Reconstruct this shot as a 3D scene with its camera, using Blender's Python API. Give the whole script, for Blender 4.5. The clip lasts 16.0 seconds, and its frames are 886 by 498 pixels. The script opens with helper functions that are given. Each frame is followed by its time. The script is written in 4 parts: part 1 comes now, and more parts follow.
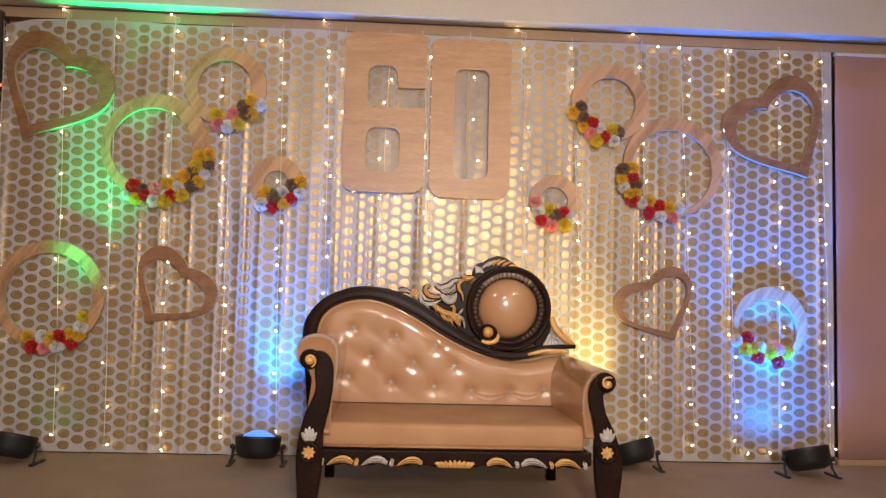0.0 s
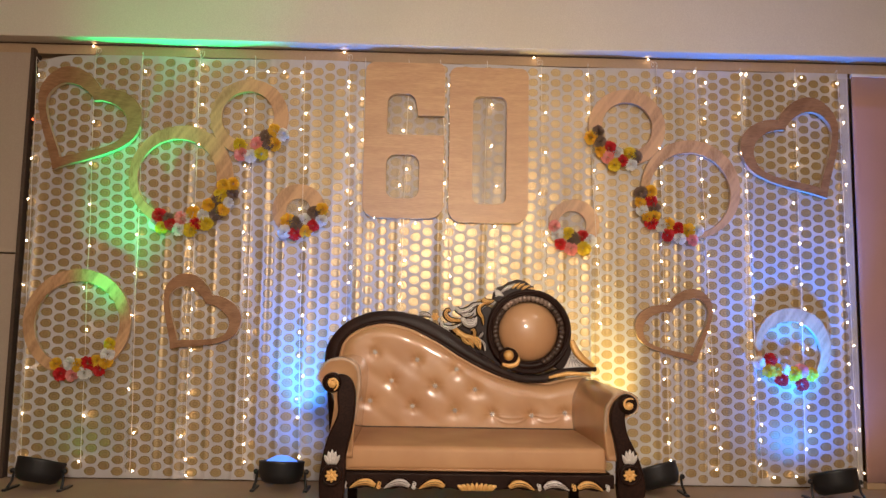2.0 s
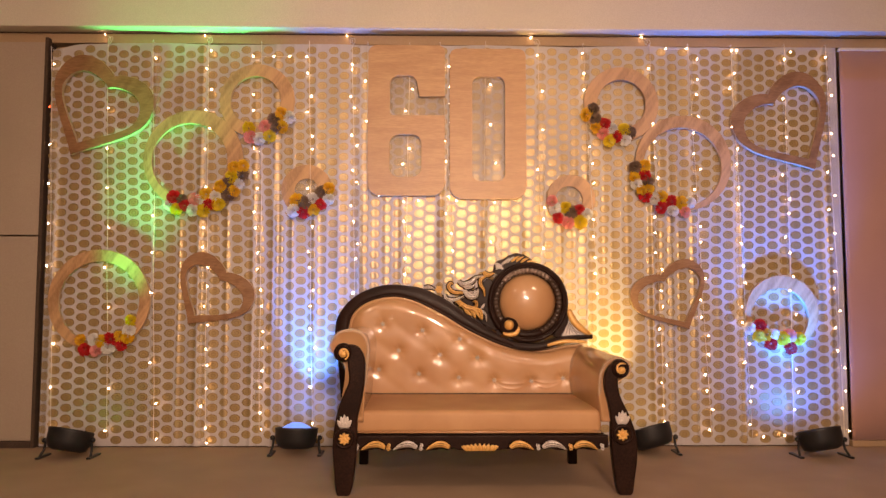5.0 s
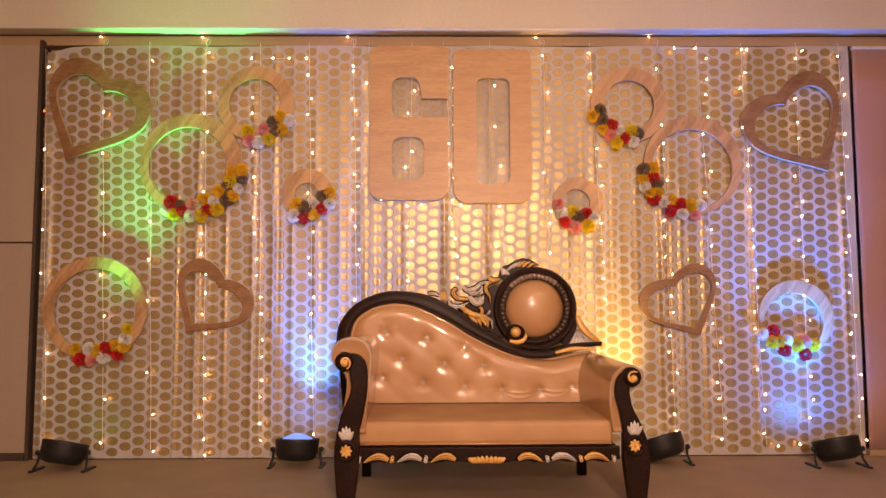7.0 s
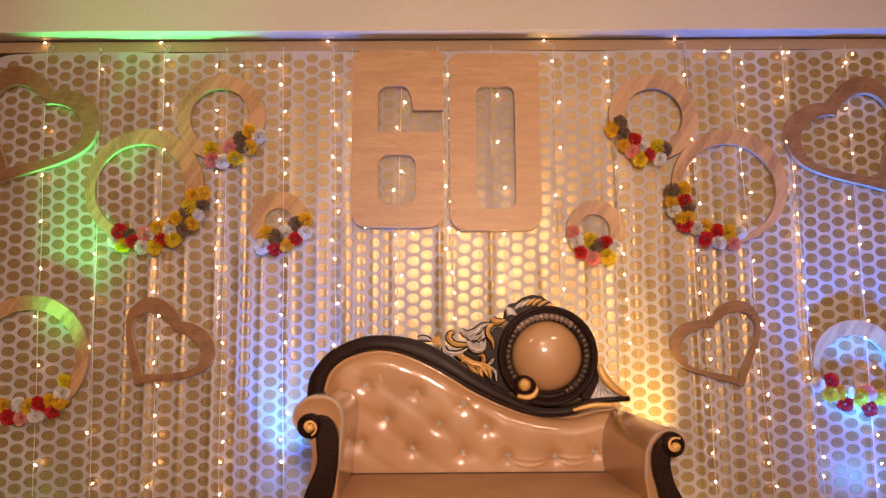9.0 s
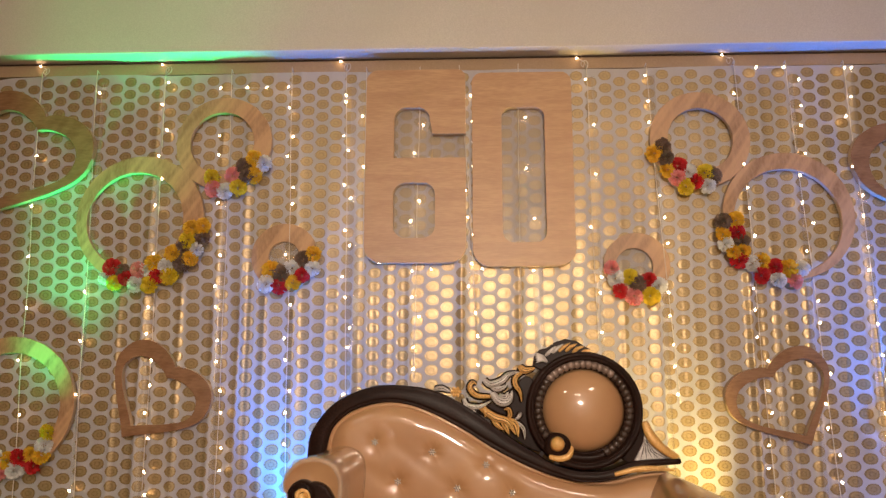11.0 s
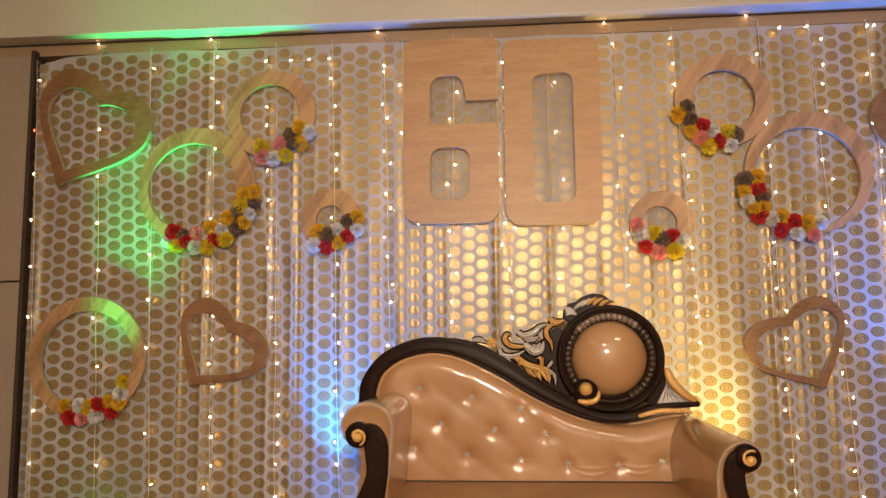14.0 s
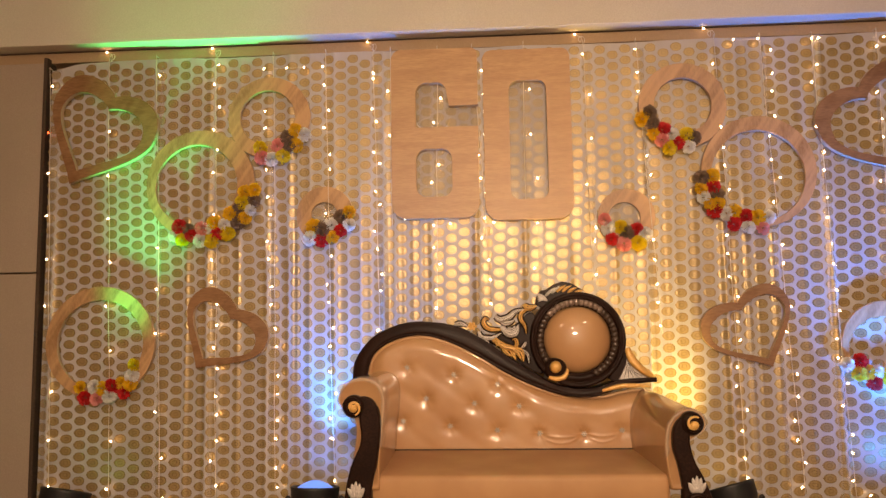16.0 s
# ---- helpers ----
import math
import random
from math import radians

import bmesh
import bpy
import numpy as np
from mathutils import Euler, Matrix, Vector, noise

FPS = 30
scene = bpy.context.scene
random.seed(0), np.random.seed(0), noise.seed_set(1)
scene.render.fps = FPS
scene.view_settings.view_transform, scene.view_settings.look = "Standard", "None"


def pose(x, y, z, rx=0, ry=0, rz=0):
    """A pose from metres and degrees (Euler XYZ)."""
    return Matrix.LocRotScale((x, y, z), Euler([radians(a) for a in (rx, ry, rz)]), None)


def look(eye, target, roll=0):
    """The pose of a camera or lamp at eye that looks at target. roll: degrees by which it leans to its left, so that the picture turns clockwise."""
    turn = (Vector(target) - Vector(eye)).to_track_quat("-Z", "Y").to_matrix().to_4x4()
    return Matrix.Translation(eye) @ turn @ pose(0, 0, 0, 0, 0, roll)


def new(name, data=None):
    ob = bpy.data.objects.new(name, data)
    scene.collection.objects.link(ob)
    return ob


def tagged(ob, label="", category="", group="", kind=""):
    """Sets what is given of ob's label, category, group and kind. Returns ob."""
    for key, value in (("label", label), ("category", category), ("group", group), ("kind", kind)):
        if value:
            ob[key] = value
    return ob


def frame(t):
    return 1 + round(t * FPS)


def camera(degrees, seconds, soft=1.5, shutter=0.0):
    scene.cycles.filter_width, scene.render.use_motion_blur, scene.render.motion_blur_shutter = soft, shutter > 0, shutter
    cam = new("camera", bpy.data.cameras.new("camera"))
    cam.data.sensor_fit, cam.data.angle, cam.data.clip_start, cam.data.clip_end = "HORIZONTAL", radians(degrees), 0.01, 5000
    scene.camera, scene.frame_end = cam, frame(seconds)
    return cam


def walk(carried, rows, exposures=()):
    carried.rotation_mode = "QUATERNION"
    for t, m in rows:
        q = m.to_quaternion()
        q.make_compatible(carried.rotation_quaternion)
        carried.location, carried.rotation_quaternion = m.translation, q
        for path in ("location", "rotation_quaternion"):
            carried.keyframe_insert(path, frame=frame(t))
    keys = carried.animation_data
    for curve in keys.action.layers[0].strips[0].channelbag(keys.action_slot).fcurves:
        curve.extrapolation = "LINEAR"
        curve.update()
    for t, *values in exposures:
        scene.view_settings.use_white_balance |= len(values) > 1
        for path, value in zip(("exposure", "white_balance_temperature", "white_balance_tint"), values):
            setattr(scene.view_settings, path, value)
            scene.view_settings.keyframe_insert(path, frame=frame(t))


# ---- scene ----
cam = camera(60.3, 16.0, soft=1.5)
PATH = [
    (0, (-0.095, -5.478, 1.119), (0.007, -3.485, 1.255), 1.5),
    (0.5, (-0.104, -5.512, 1.126), (-0.043, -3.519, 1.288), 1.1),
    (1, (-0.107, -5.475, 1.11), (-0.057, -3.485, 1.304), 0.9),
    (1.5, (-0.098, -5.507, 1.095), (-0.049, -3.518, 1.3), 0.9),
    (2, (-0.091, -5.53, 1.086), (-0.045, -3.542, 1.296), 1.0),
    (2.5, (-0.094, -5.521, 1.077), (-0.054, -3.531, 1.276), 1.1),
    (3, (-0.113, -5.58, 1.074), (-0.071, -3.589, 1.255), 0.9),
    (3.5, (-0.105, -5.695, 1.074), (-0.071, -3.702, 1.234), 0.5),
    (4, (-0.063, -5.773, 1.07), (-0.032, -3.779, 1.219), -0.0),
    (6.3, (-0.108, -5.781, 1.108), (-0.079, -3.786, 1.241), 0.3),
    (6.5, (-0.111, -5.746, 1.089), (-0.09, -3.751, 1.234), 0.2),
    (7, (-0.085, -5.633, 1.086), (-0.059, -3.639, 1.241), -0.2),
    (7.5, (-0.017, -5.453, 1.12), (0.02, -3.46, 1.284), 0.1),
    (8, (0.03, -5.274, 1.117), (0.066, -3.283, 1.304), 0.6),
    (8.5, (0.021, -5.041, 1.128), (0.045, -3.052, 1.333), 0.6),
    (9, (-0.007, -4.799, 1.127), (0.005, -2.816, 1.385), -0.4),
    (9.2, (-0.017, -4.728, 1.101), (-0.011, -2.747, 1.377), -0.5),
    (11.5, (0.062, -4.287, 1.202), (-0.028, -2.322, 1.567), -0.1),
    (12, (0.05, -4.288, 1.218), (-0.053, -2.324, 1.577), -0.4),
    (12.5, (0.067, -4.329, 1.237), (-0.052, -2.363, 1.586), -0.5),
    (13, (0.121, -4.409, 1.213), (-0.023, -2.445, 1.561), -0.4),
    (13.5, (0.102, -4.523, 1.224), (-0.053, -2.555, 1.547), -0.4),
    (14, (0.052, -4.622, 1.199), (-0.108, -2.641, 1.428), -0.6),
    (14.5, (0.017, -4.717, 1.182), (-0.131, -2.733, 1.387), -0.8),
    (15, (0.05, -4.806, 1.156), (-0.102, -2.822, 1.361), -0.8),
    (15.5, (0.079, -4.918, 1.175), (-0.054, -2.932, 1.375), -1.0),
    (16, (0.094, -5.061, 1.168), (-0.03, -3.075, 1.37), -0.9),
]
# the clip's camera drifts between cooler and warmer pictures as the lamps change
TONE = [(0.0, 0.12, 5900, 15), (1.5, 0.08, 6100, 13), (2.5, 0.08, 6600, 13), (3.5, 0.15, 7250, 21), (6.5, 0.13, 8500, 39), (8.0, 0.08, 8500, 42), (9.0, 0.03, 7800, 36),
        (11.5, -0.08, 6500, 13), (13.0, -0.08, 6450, 12), (14.0, -0.05, 7100, 14), (16.0, 0.03, 8400, 21)]
walk(cam, [(t, look(eye, target, roll)) for t, eye, target, roll in PATH], TONE)

# ---- world and large lights ----
world = bpy.data.worlds.new("hall_air")
world.use_nodes = True
world.node_tree.nodes["Background"].inputs[0].default_value = (1.0, 0.8, 0.6, 1)
world.node_tree.nodes["Background"].inputs[1].default_value = 0.02
scene.world = world


def lamp(name, kind, m, watts, colour, **more):
    data = bpy.data.lights.new(name, kind)
    data.energy, data.color = watts, colour
    if kind == "AREA":
        data.shape, data.size, data.size_y = "RECTANGLE", more["size"], more["size_y"]
    if kind == "SPOT":
        data.spot_size, data.spot_blend, data.shadow_soft_size = radians(more["cone"]), more["blend"], more["soft"]
    ob = new(name, data)
    ob.matrix_world = m
    return ob


# ---- materials ----
def material(name):
    m = bpy.data.materials.new(name)
    m.use_nodes = True
    t = m.node_tree
    return m, t, t.nodes["Principled BSDF"]


def node(t, kind, links=(), **values):
    n = t.nodes.new(kind)
    for key, value in values.items():
        if key.startswith("in_"):
            n.inputs[int(key[3:])].default_value = value
        elif key == "operation":
            n.operation = value
        elif key == "blend_type":
            n.blend_type = value
        elif key == "data_type":
            n.data_type = value
        elif key == "wave_type":
            n.wave_type = value
        elif key == "bands_direction":
            n.bands_direction = value
    for slot, source in links:
        t.links.new(source, n.inputs[slot])
    return n


def ramp(t, source, stops):
    n = t.nodes.new("ShaderNodeValToRGB")
    e = n.color_ramp.elements
    while len(e) < len(stops):
        e.new(0.5)
    for el, (p, c) in zip(e, stops):
        el.position, el.color = p, (*c, 1)
    t.links.new(source, n.inputs[0])
    return n


def coords(t, scale, rot=(0, 0, 0)):
    c = t.nodes.new("ShaderNodeTexCoord")
    m = node(t, "ShaderNodeMapping", [(0, c.outputs["Object"])])
    m.inputs["Scale"].default_value = scale
    m.inputs["Rotation"].default_value = rot
    return m.outputs[0]


def bump(t, bsdf, height, strength, distance):
    b = node(t, "ShaderNodeBump", [(2, height)])
    b.inputs["Strength"].default_value, b.inputs["Distance"].default_value = strength, distance
    t.links.new(b.outputs[0], bsdf.inputs["Normal"])


def mottled(name, dark, light, rough=0.6, scale=6.0, fine=90.0, depth=0.002, metal=0.0, sheen=0.0, coat=0.0, strength=0.3, shine=0.5):
    """A surface with stains at one scale and fine grain at another."""
    m, t, b = material(name)
    v = coords(t, (1, 1, 1))
    big = node(t, "ShaderNodeTexNoise", [("Vector", v)])
    big.inputs["Scale"].default_value, big.inputs["Detail"].default_value = scale, 6
    small = node(t, "ShaderNodeTexNoise", [("Vector", v)])
    small.inputs["Scale"].default_value, small.inputs["Detail"].default_value = fine, 4
    mix = node(t, "ShaderNodeMath", [(0, big.outputs[0]), (1, small.outputs[0])], operation="MULTIPLY_ADD")
    mix.inputs[1].default_value = 0.7
    t.links.new(big.outputs[0], mix.inputs[0])
    half = node(t, "ShaderNodeMath", [(0, small.outputs[0])], operation="MULTIPLY", in_1=0.3)
    t.links.new(half.outputs[0], mix.inputs[2])
    c = ramp(t, mix.outputs[0], [(0.3, dark), (0.7, light)])
    t.links.new(c.outputs[0], b.inputs["Base Color"])
    r = node(t, "ShaderNodeMapRange", [(0, big.outputs[0])])
    r.inputs[3].default_value, r.inputs[4].default_value = rough * 0.8, min(1, rough * 1.2)
    t.links.new(r.outputs[0], b.inputs["Roughness"])
    b.inputs["Metallic"].default_value = metal
    b.inputs["Sheen Weight"].default_value = sheen
    b.inputs["Specular IOR Level"].default_value = shine
    b.inputs["Coat Weight"].default_value = coat
    b.inputs["Coat Roughness"].default_value = 0.12
    bump(t, b, small.outputs[0], strength, depth)
    return m


def laminate(name, dark, light, scale, painted_sheen=0.0, gloss=0.33):
    """Wood-print film: long grain lines, faint figure, a soft shine, reflection bands painted in pale."""
    m, t, b = material(name)
    v = coords(t, scale)
    warp = node(t, "ShaderNodeTexNoise", [("Vector", v)])
    warp.inputs["Scale"].default_value, warp.inputs["Detail"].default_value = 1.0, 5
    warp.inputs["Distortion"].default_value = 0.6
    fine = node(t, "ShaderNodeTexNoise", [("Vector", v)])
    fine.inputs["Scale"].default_value, fine.inputs["Detail"].default_value = 6.0, 8
    add = node(t, "ShaderNodeMath", [(0, warp.outputs[0]), (1, fine.outputs[0])], operation="ADD")
    half = node(t, "ShaderNodeMath", [(0, add.outputs[0])], operation="MULTIPLY", in_1=0.5)
    c = ramp(t, half.outputs[0], [(0.36, dark), (0.5, tuple((a + d) / 2 for a, d in zip(dark, light))), (0.62, light)])
    out = c.outputs[0]
    # pale slanting bands paint in the reflections of the wrinkled film
    if painted_sheen:
        w = coords(t, (1, 1, 1), (0, radians(-35), 0))
        wave = node(t, "ShaderNodeTexNoise", [("Vector", w)])
        st = node(t, "ShaderNodeMapping", [(0, w)])
        st.inputs["Scale"].default_value = (14, 14, 0.8)
        t.links.new(st.outputs[0], wave.inputs["Vector"])
        wave.inputs["Scale"].default_value, wave.inputs["Detail"].default_value = 1.2, 2
        f = node(t, "ShaderNodeMapRange", [(0, wave.outputs[0])])
        f.inputs[1].default_value, f.inputs[2].default_value, f.inputs[4].default_value = 0.42, 0.62, painted_sheen
        mx = node(t, "ShaderNodeMix", data_type="RGBA")
        t.links.new(f.outputs[0], mx.inputs[0])
        t.links.new(out, mx.inputs[6])
        mx.inputs[7].default_value = (*[min(1, a * 1.35) for a in light], 1)
        out = mx.outputs[2]
    t.links.new(out, b.inputs["Base Color"])
    r = node(t, "ShaderNodeMapRange", [(0, warp.outputs[0])])
    r.inputs[3].default_value, r.inputs[4].default_value = gloss, gloss + 0.2
    t.links.new(r.outputs[0], b.inputs["Roughness"])
    bump(t, b, half.outputs[0], 0.25, 0.002)
    return m


WOOD = laminate("pale_wood_film", (0.46, 0.25, 0.118), (0.585, 0.35, 0.175), (3, 8, 26))
WOOD_RING = laminate("wood_film_with_reflections", (0.33, 0.175, 0.085), (0.5, 0.3, 0.16), (16, 8, 5), painted_sheen=0.7)
WOOD_HEART = laminate("brown_wood_film", (0.21, 0.096, 0.042), (0.33, 0.175, 0.086), (4, 8, 18), painted_sheen=0.25)
# edges kept pale to paint in the light that catches them
EDGE = mottled("board_edge_painted_lit", (0.5, 0.36, 0.24), (0.62, 0.48, 0.34), 0.6, 12, 200)
WALL = mottled("cream_wall_paint", (0.5, 0.44, 0.36), (0.6, 0.53, 0.44), 0.75, 1.5, 160, 0.001)
TAN = mottled("tan_wall_paint", (0.4, 0.27, 0.16), (0.5, 0.35, 0.22), 0.7, 2, 160, 0.001)
BEAM = mottled("white_beam_paint", (0.62, 0.56, 0.47), (0.74, 0.68, 0.58), 0.6, 1.2, 120, 0.001)
# darker than the cream walls, standing in for weaker light at this end
GREY = mottled("grey_beige_paint_with_shade", (0.38, 0.3, 0.235), (0.47, 0.38, 0.3), 0.7, 1.3, 140, 0.001)
PINK = mottled("pink_cloth", (0.43, 0.24, 0.21), (0.52, 0.31, 0.27), 0.85, 2.0, 400, 0.001, sheen=0.3)
FLOOR = mottled("tan_stage_carpet", (0.3, 0.2, 0.13), (0.42, 0.3, 0.2), 0.9, 3.0, 300, 0.004)
DARK = mottled("dark_brown_carved_wood", (0.014, 0.006, 0.004), (0.034, 0.014, 0.009), 0.4, 9, 120, 0.004, shine=0.12, strength=0.45)
# dark timber, and also the bars that stand in for shaded gaps
GAP = mottled("dark_timber_and_gap_shade", (0.05, 0.03, 0.02), (0.1, 0.065, 0.045), 0.8, 6, 90)
GOLD = mottled("gold_leaf_paint", (0.66, 0.36, 0.1), (0.92, 0.58, 0.22), 0.4, 40, 160, 0.002, metal=0.1)
SILVER = mottled("silver_leaf_paint", (0.5, 0.46, 0.43), (0.82, 0.78, 0.74), 0.4, 40, 160, 0.002, metal=0.1)
ROPE = mottled("bronzed_wood", (0.035, 0.02, 0.013), (0.1, 0.06, 0.042), 0.4, 30, 140, 0.002, metal=0.1)
TARNISH = mottled("tarnished_silver_paint", (0.2, 0.14, 0.11), (0.36, 0.27, 0.22), 0.36, 30, 140, 0.002, metal=0.2)
BLACK = mottled("black_plastic_housing", (0.008, 0.008, 0.009), (0.02, 0.02, 0.022), 0.5, 8, 200, 0.001)
WIRE = mottled("clear_wire", (0.72, 0.66, 0.58), (0.86, 0.8, 0.72), 0.25, 30, 200)
STUD = mottled("clear_crystal_stud", (0.7, 0.66, 0.6), (0.9, 0.87, 0.82), 0.1, 60, 200, metal=0.5)


def leatherette(name, coat, rough=0.42):
    m, t, b = material(name)
    v = coords(t, (1, 1, 1))
    big = node(t, "ShaderNodeTexNoise", [("Vector", v)])
    big.inputs["Scale"].default_value, big.inputs["Detail"].default_value = 3.5, 5
    c = ramp(t, big.outputs[0], [(0.3, (0.415, 0.213, 0.098)), (0.7, (0.515, 0.291, 0.141))])
    t.links.new(c.outputs[0], b.inputs["Base Color"])
    b.inputs["Roughness"].default_value = rough
    b.inputs["Coat Weight"].default_value, b.inputs["Coat Roughness"].default_value = coat, 0.07
    crease = node(t, "ShaderNodeTexNoise", [("Vector", coords(t, (4, 4, 9)))])
    crease.inputs["Scale"].default_value, crease.inputs["Detail"].default_value = 2.2, 4
    crease.inputs["Distortion"].default_value = 1.2
    bump(t, b, crease.outputs[0], 0.3, 0.012)
    film = node(t, "ShaderNodeTexNoise", [("Vector", v)])
    film.inputs["Scale"].default_value, film.inputs["Detail"].default_value, film.inputs["Distortion"].default_value = 9, 4, 3.0
    fb = node(t, "ShaderNodeBump", [(2, film.outputs[0])])
    fb.inputs["Strength"].default_value, fb.inputs["Distance"].default_value = 0.6, 0.014
    t.links.new(fb.outputs[0], b.inputs["Coat Normal"])
    return m


LEATHER = leatherette("tan_leatherette_in_clear_film", 1.0)
SEAT = leatherette("tan_leatherette_worn_seat", 0.0, 0.6)


def net_cloth():
    """Sheer white cloth behind the foil print."""
    m, t, b = material("white_net_cloth")
    v = coords(t, (1, 1, 1))
    big = node(t, "ShaderNodeTexNoise", [("Vector", v)])
    big.inputs["Scale"].default_value, big.inputs["Detail"].default_value = 2.0, 5
    c = ramp(t, big.outputs[0], [(0.3, (0.405, 0.38, 0.385)), (0.7, (0.525, 0.495, 0.5))])
    t.links.new(c.outputs[0], b.inputs["Base Color"])
    b.inputs["Roughness"].default_value = 0.5
    weave = node(t, "ShaderNodeTexNoise", [("Vector", v)])
    weave.inputs["Scale"].default_value, weave.inputs["Detail"].default_value = 420, 2
    bump(t, b, weave.outputs[0], 0.3, 0.001)
    return m


def foil():
    """Gold foil print: crinkled, with a stamped ring and medallion, and streaked where the cloth is gathered."""
    m, t, b = material("gold_foil_print")
    v = coords(t, (1, 1, 1))
    stamp = t.nodes.new("ShaderNodeAttribute")
    stamp.attribute_name = "print"
    xyz = node(t, "ShaderNodeSeparateXYZ", [(0, stamp.outputs["Vector"])])
    flat = node(t, "ShaderNodeCombineXYZ", [(0, xyz.outputs[0]), (1, xyz.outputs[1])])
    wob = node(t, "ShaderNodeTexNoise", [("Vector", v)])
    wob.inputs["Scale"].default_value, wob.inputs["Detail"].default_value = 60, 2
    reach = node(t, "ShaderNodeVectorMath", [(0, flat.outputs[0])], operation="LENGTH")
    wide = node(t, "ShaderNodeMath", [(0, wob.outputs[0])], operation="MULTIPLY_ADD", in_1=0.22)
    t.links.new(reach.outputs["Value"], wide.inputs[2])
    lines = ramp(t, wide.outputs[0], [(0.0, (0.55,) * 3), (0.36, (0.5,) * 3), (0.43, (0.12,) * 3), (0.52, (0.15,) * 3), (0.6, (0.45,) * 3), (0.82, (0.6,) * 3), (0.92, (0.2,) * 3), (1.0, (0.15,) * 3)])
    big = node(t, "ShaderNodeTexNoise", [("Vector", v)])
    big.inputs["Scale"].default_value, big.inputs["Detail"].default_value = 140, 6
    c = ramp(t, big.outputs[0], [(0.32, (0.235, 0.165, 0.085)), (0.5, (0.325, 0.23, 0.115)), (0.68, (0.43, 0.31, 0.15))])
    mx = node(t, "ShaderNodeMix", data_type="RGBA")
    t.links.new(lines.outputs[0], mx.inputs[0])
    t.links.new(c.outputs[0], mx.inputs[6])
    mx.inputs[7].default_value = (0.55, 0.4, 0.2, 1)
    t.links.new(mx.outputs[2], b.inputs["Base Color"])
    rub = node(t, "ShaderNodeMapRange", [(0, big.outputs[0])])
    rub.inputs[3].default_value, rub.inputs[4].default_value = 0.27, 0.46
    t.links.new(rub.outputs[0], b.inputs["Roughness"])
    b.inputs["Metallic"].default_value = 0.45
    crinkle = node(t, "ShaderNodeTexNoise", [("Vector", coords(t, (75, 1, 14)))])
    crinkle.inputs["Scale"].default_value, crinkle.inputs["Detail"].default_value = 1.8, 5
    streak = node(t, "ShaderNodeTexNoise", [("Vector", coords(t, (90, 1, 1.5)))])
    streak.inputs["Scale"].default_value, streak.inputs["Detail"].default_value = 1.0, 2
    fold = node(t, "ShaderNodeMath", [(0, streak.outputs[0]), (1, xyz.outputs[2])], operation="MULTIPLY")
    normal = None
    for height, strength, distance in ((crinkle.outputs[0], 0.9, 0.009), (lines.outputs[0], 0.7, 0.0022), (fold.outputs[0], 1.0, 0.045)):
        n = node(t, "ShaderNodeBump", [(2, height)])
        n.inputs["Strength"].default_value, n.inputs["Distance"].default_value = strength, distance
        if normal:
            t.links.new(normal, n.inputs["Normal"])
        normal = n.outputs[0]
    t.links.new(normal, b.inputs["Normal"])
    return m


NET, FOIL = net_cloth(), foil()


def glow(name, colour, strength):
    m, t, b = material(name)
    b.inputs["Base Color"].default_value = (*colour, 1)
    b.inputs["Emission Color"].default_value = (*colour, 1)
    b.inputs["Emission Strength"].default_value = strength
    return m


BULB = glow("warm_led", (1.0, 0.7, 0.38), 20.0)
BULB_RED = glow("red_led", (1.0, 0.1, 0.03), 6.0)
PETAL = {
    "y": ("yellow", mottled("yellow_paper", (0.75, 0.55, 0.02), (0.92, 0.74, 0.07), 0.7, 30, 200)),
    "o": ("orange-yellow", mottled("orange_paper", (0.82, 0.46, 0.02), (0.94, 0.62, 0.06), 0.7, 30, 200)),
    "r": ("deep red", mottled("red_paper", (0.6, 0.014, 0.016), (0.78, 0.04, 0.04), 0.7, 30, 200)),
    "w": ("white", mottled("white_paper", (0.78, 0.76, 0.74), (0.92, 0.9, 0.88), 0.7, 30, 200)),
    "p": ("pink", mottled("pink_paper", (0.86, 0.3, 0.28), (0.95, 0.46, 0.42), 0.7, 30, 200)),
    "b": ("brown", mottled("brown_paper", (0.19, 0.12, 0.08), (0.34, 0.23, 0.165), 0.8, 30, 200)),
}
for word, paper in PETAL.values():
    # thin paper lets light through
    leafy = paper.node_tree.nodes["Principled BSDF"]
    leafy.inputs["Subsurface Weight"].default_value = 0.7
    leafy.inputs["Subsurface Radius"].default_value = (0.012, 0.012, 0.012)
    leafy.inputs["Subsurface Scale"].default_value = 1.0


# ---- mesh helpers ----
def thing(name, at, label, category, group="", kind=""):
    e = new(name)
    e.empty_display_size = 0.05
    e.location = at
    return tagged(e, label, category, group, kind)


def origin(ob):
    return origin(ob.parent) + ob.location if ob.parent and ob.type == "EMPTY" else (ob.location.copy() if ob.type == "EMPTY" else origin(ob.parent))


def smooth(me, on):
    me.polygons.foreach_set("use_smooth", [on] * len(me.polygons))


def part(name, shape, mat, parent, label="", soft=True):
    """Links a bmesh or a mesh, in world metres, as one object under a thing or a part."""
    if isinstance(shape, bmesh.types.BMesh):
        me = bpy.data.meshes.new(name)
        bmesh.ops.recalc_face_normals(shape, faces=shape.faces)
        shape.to_mesh(me)
        shape.free()
    else:
        me = shape
    for m in mat if isinstance(mat, (list, tuple)) else [mat]:
        me.materials.append(m)
    smooth(me, soft)
    ob = new(name, me)
    if parent:
        ob.parent = parent
        if parent.type == "EMPTY":
            ob.matrix_parent_inverse = Matrix.Translation(-parent.location)
    if label:
        tagged(ob, label)
    return ob


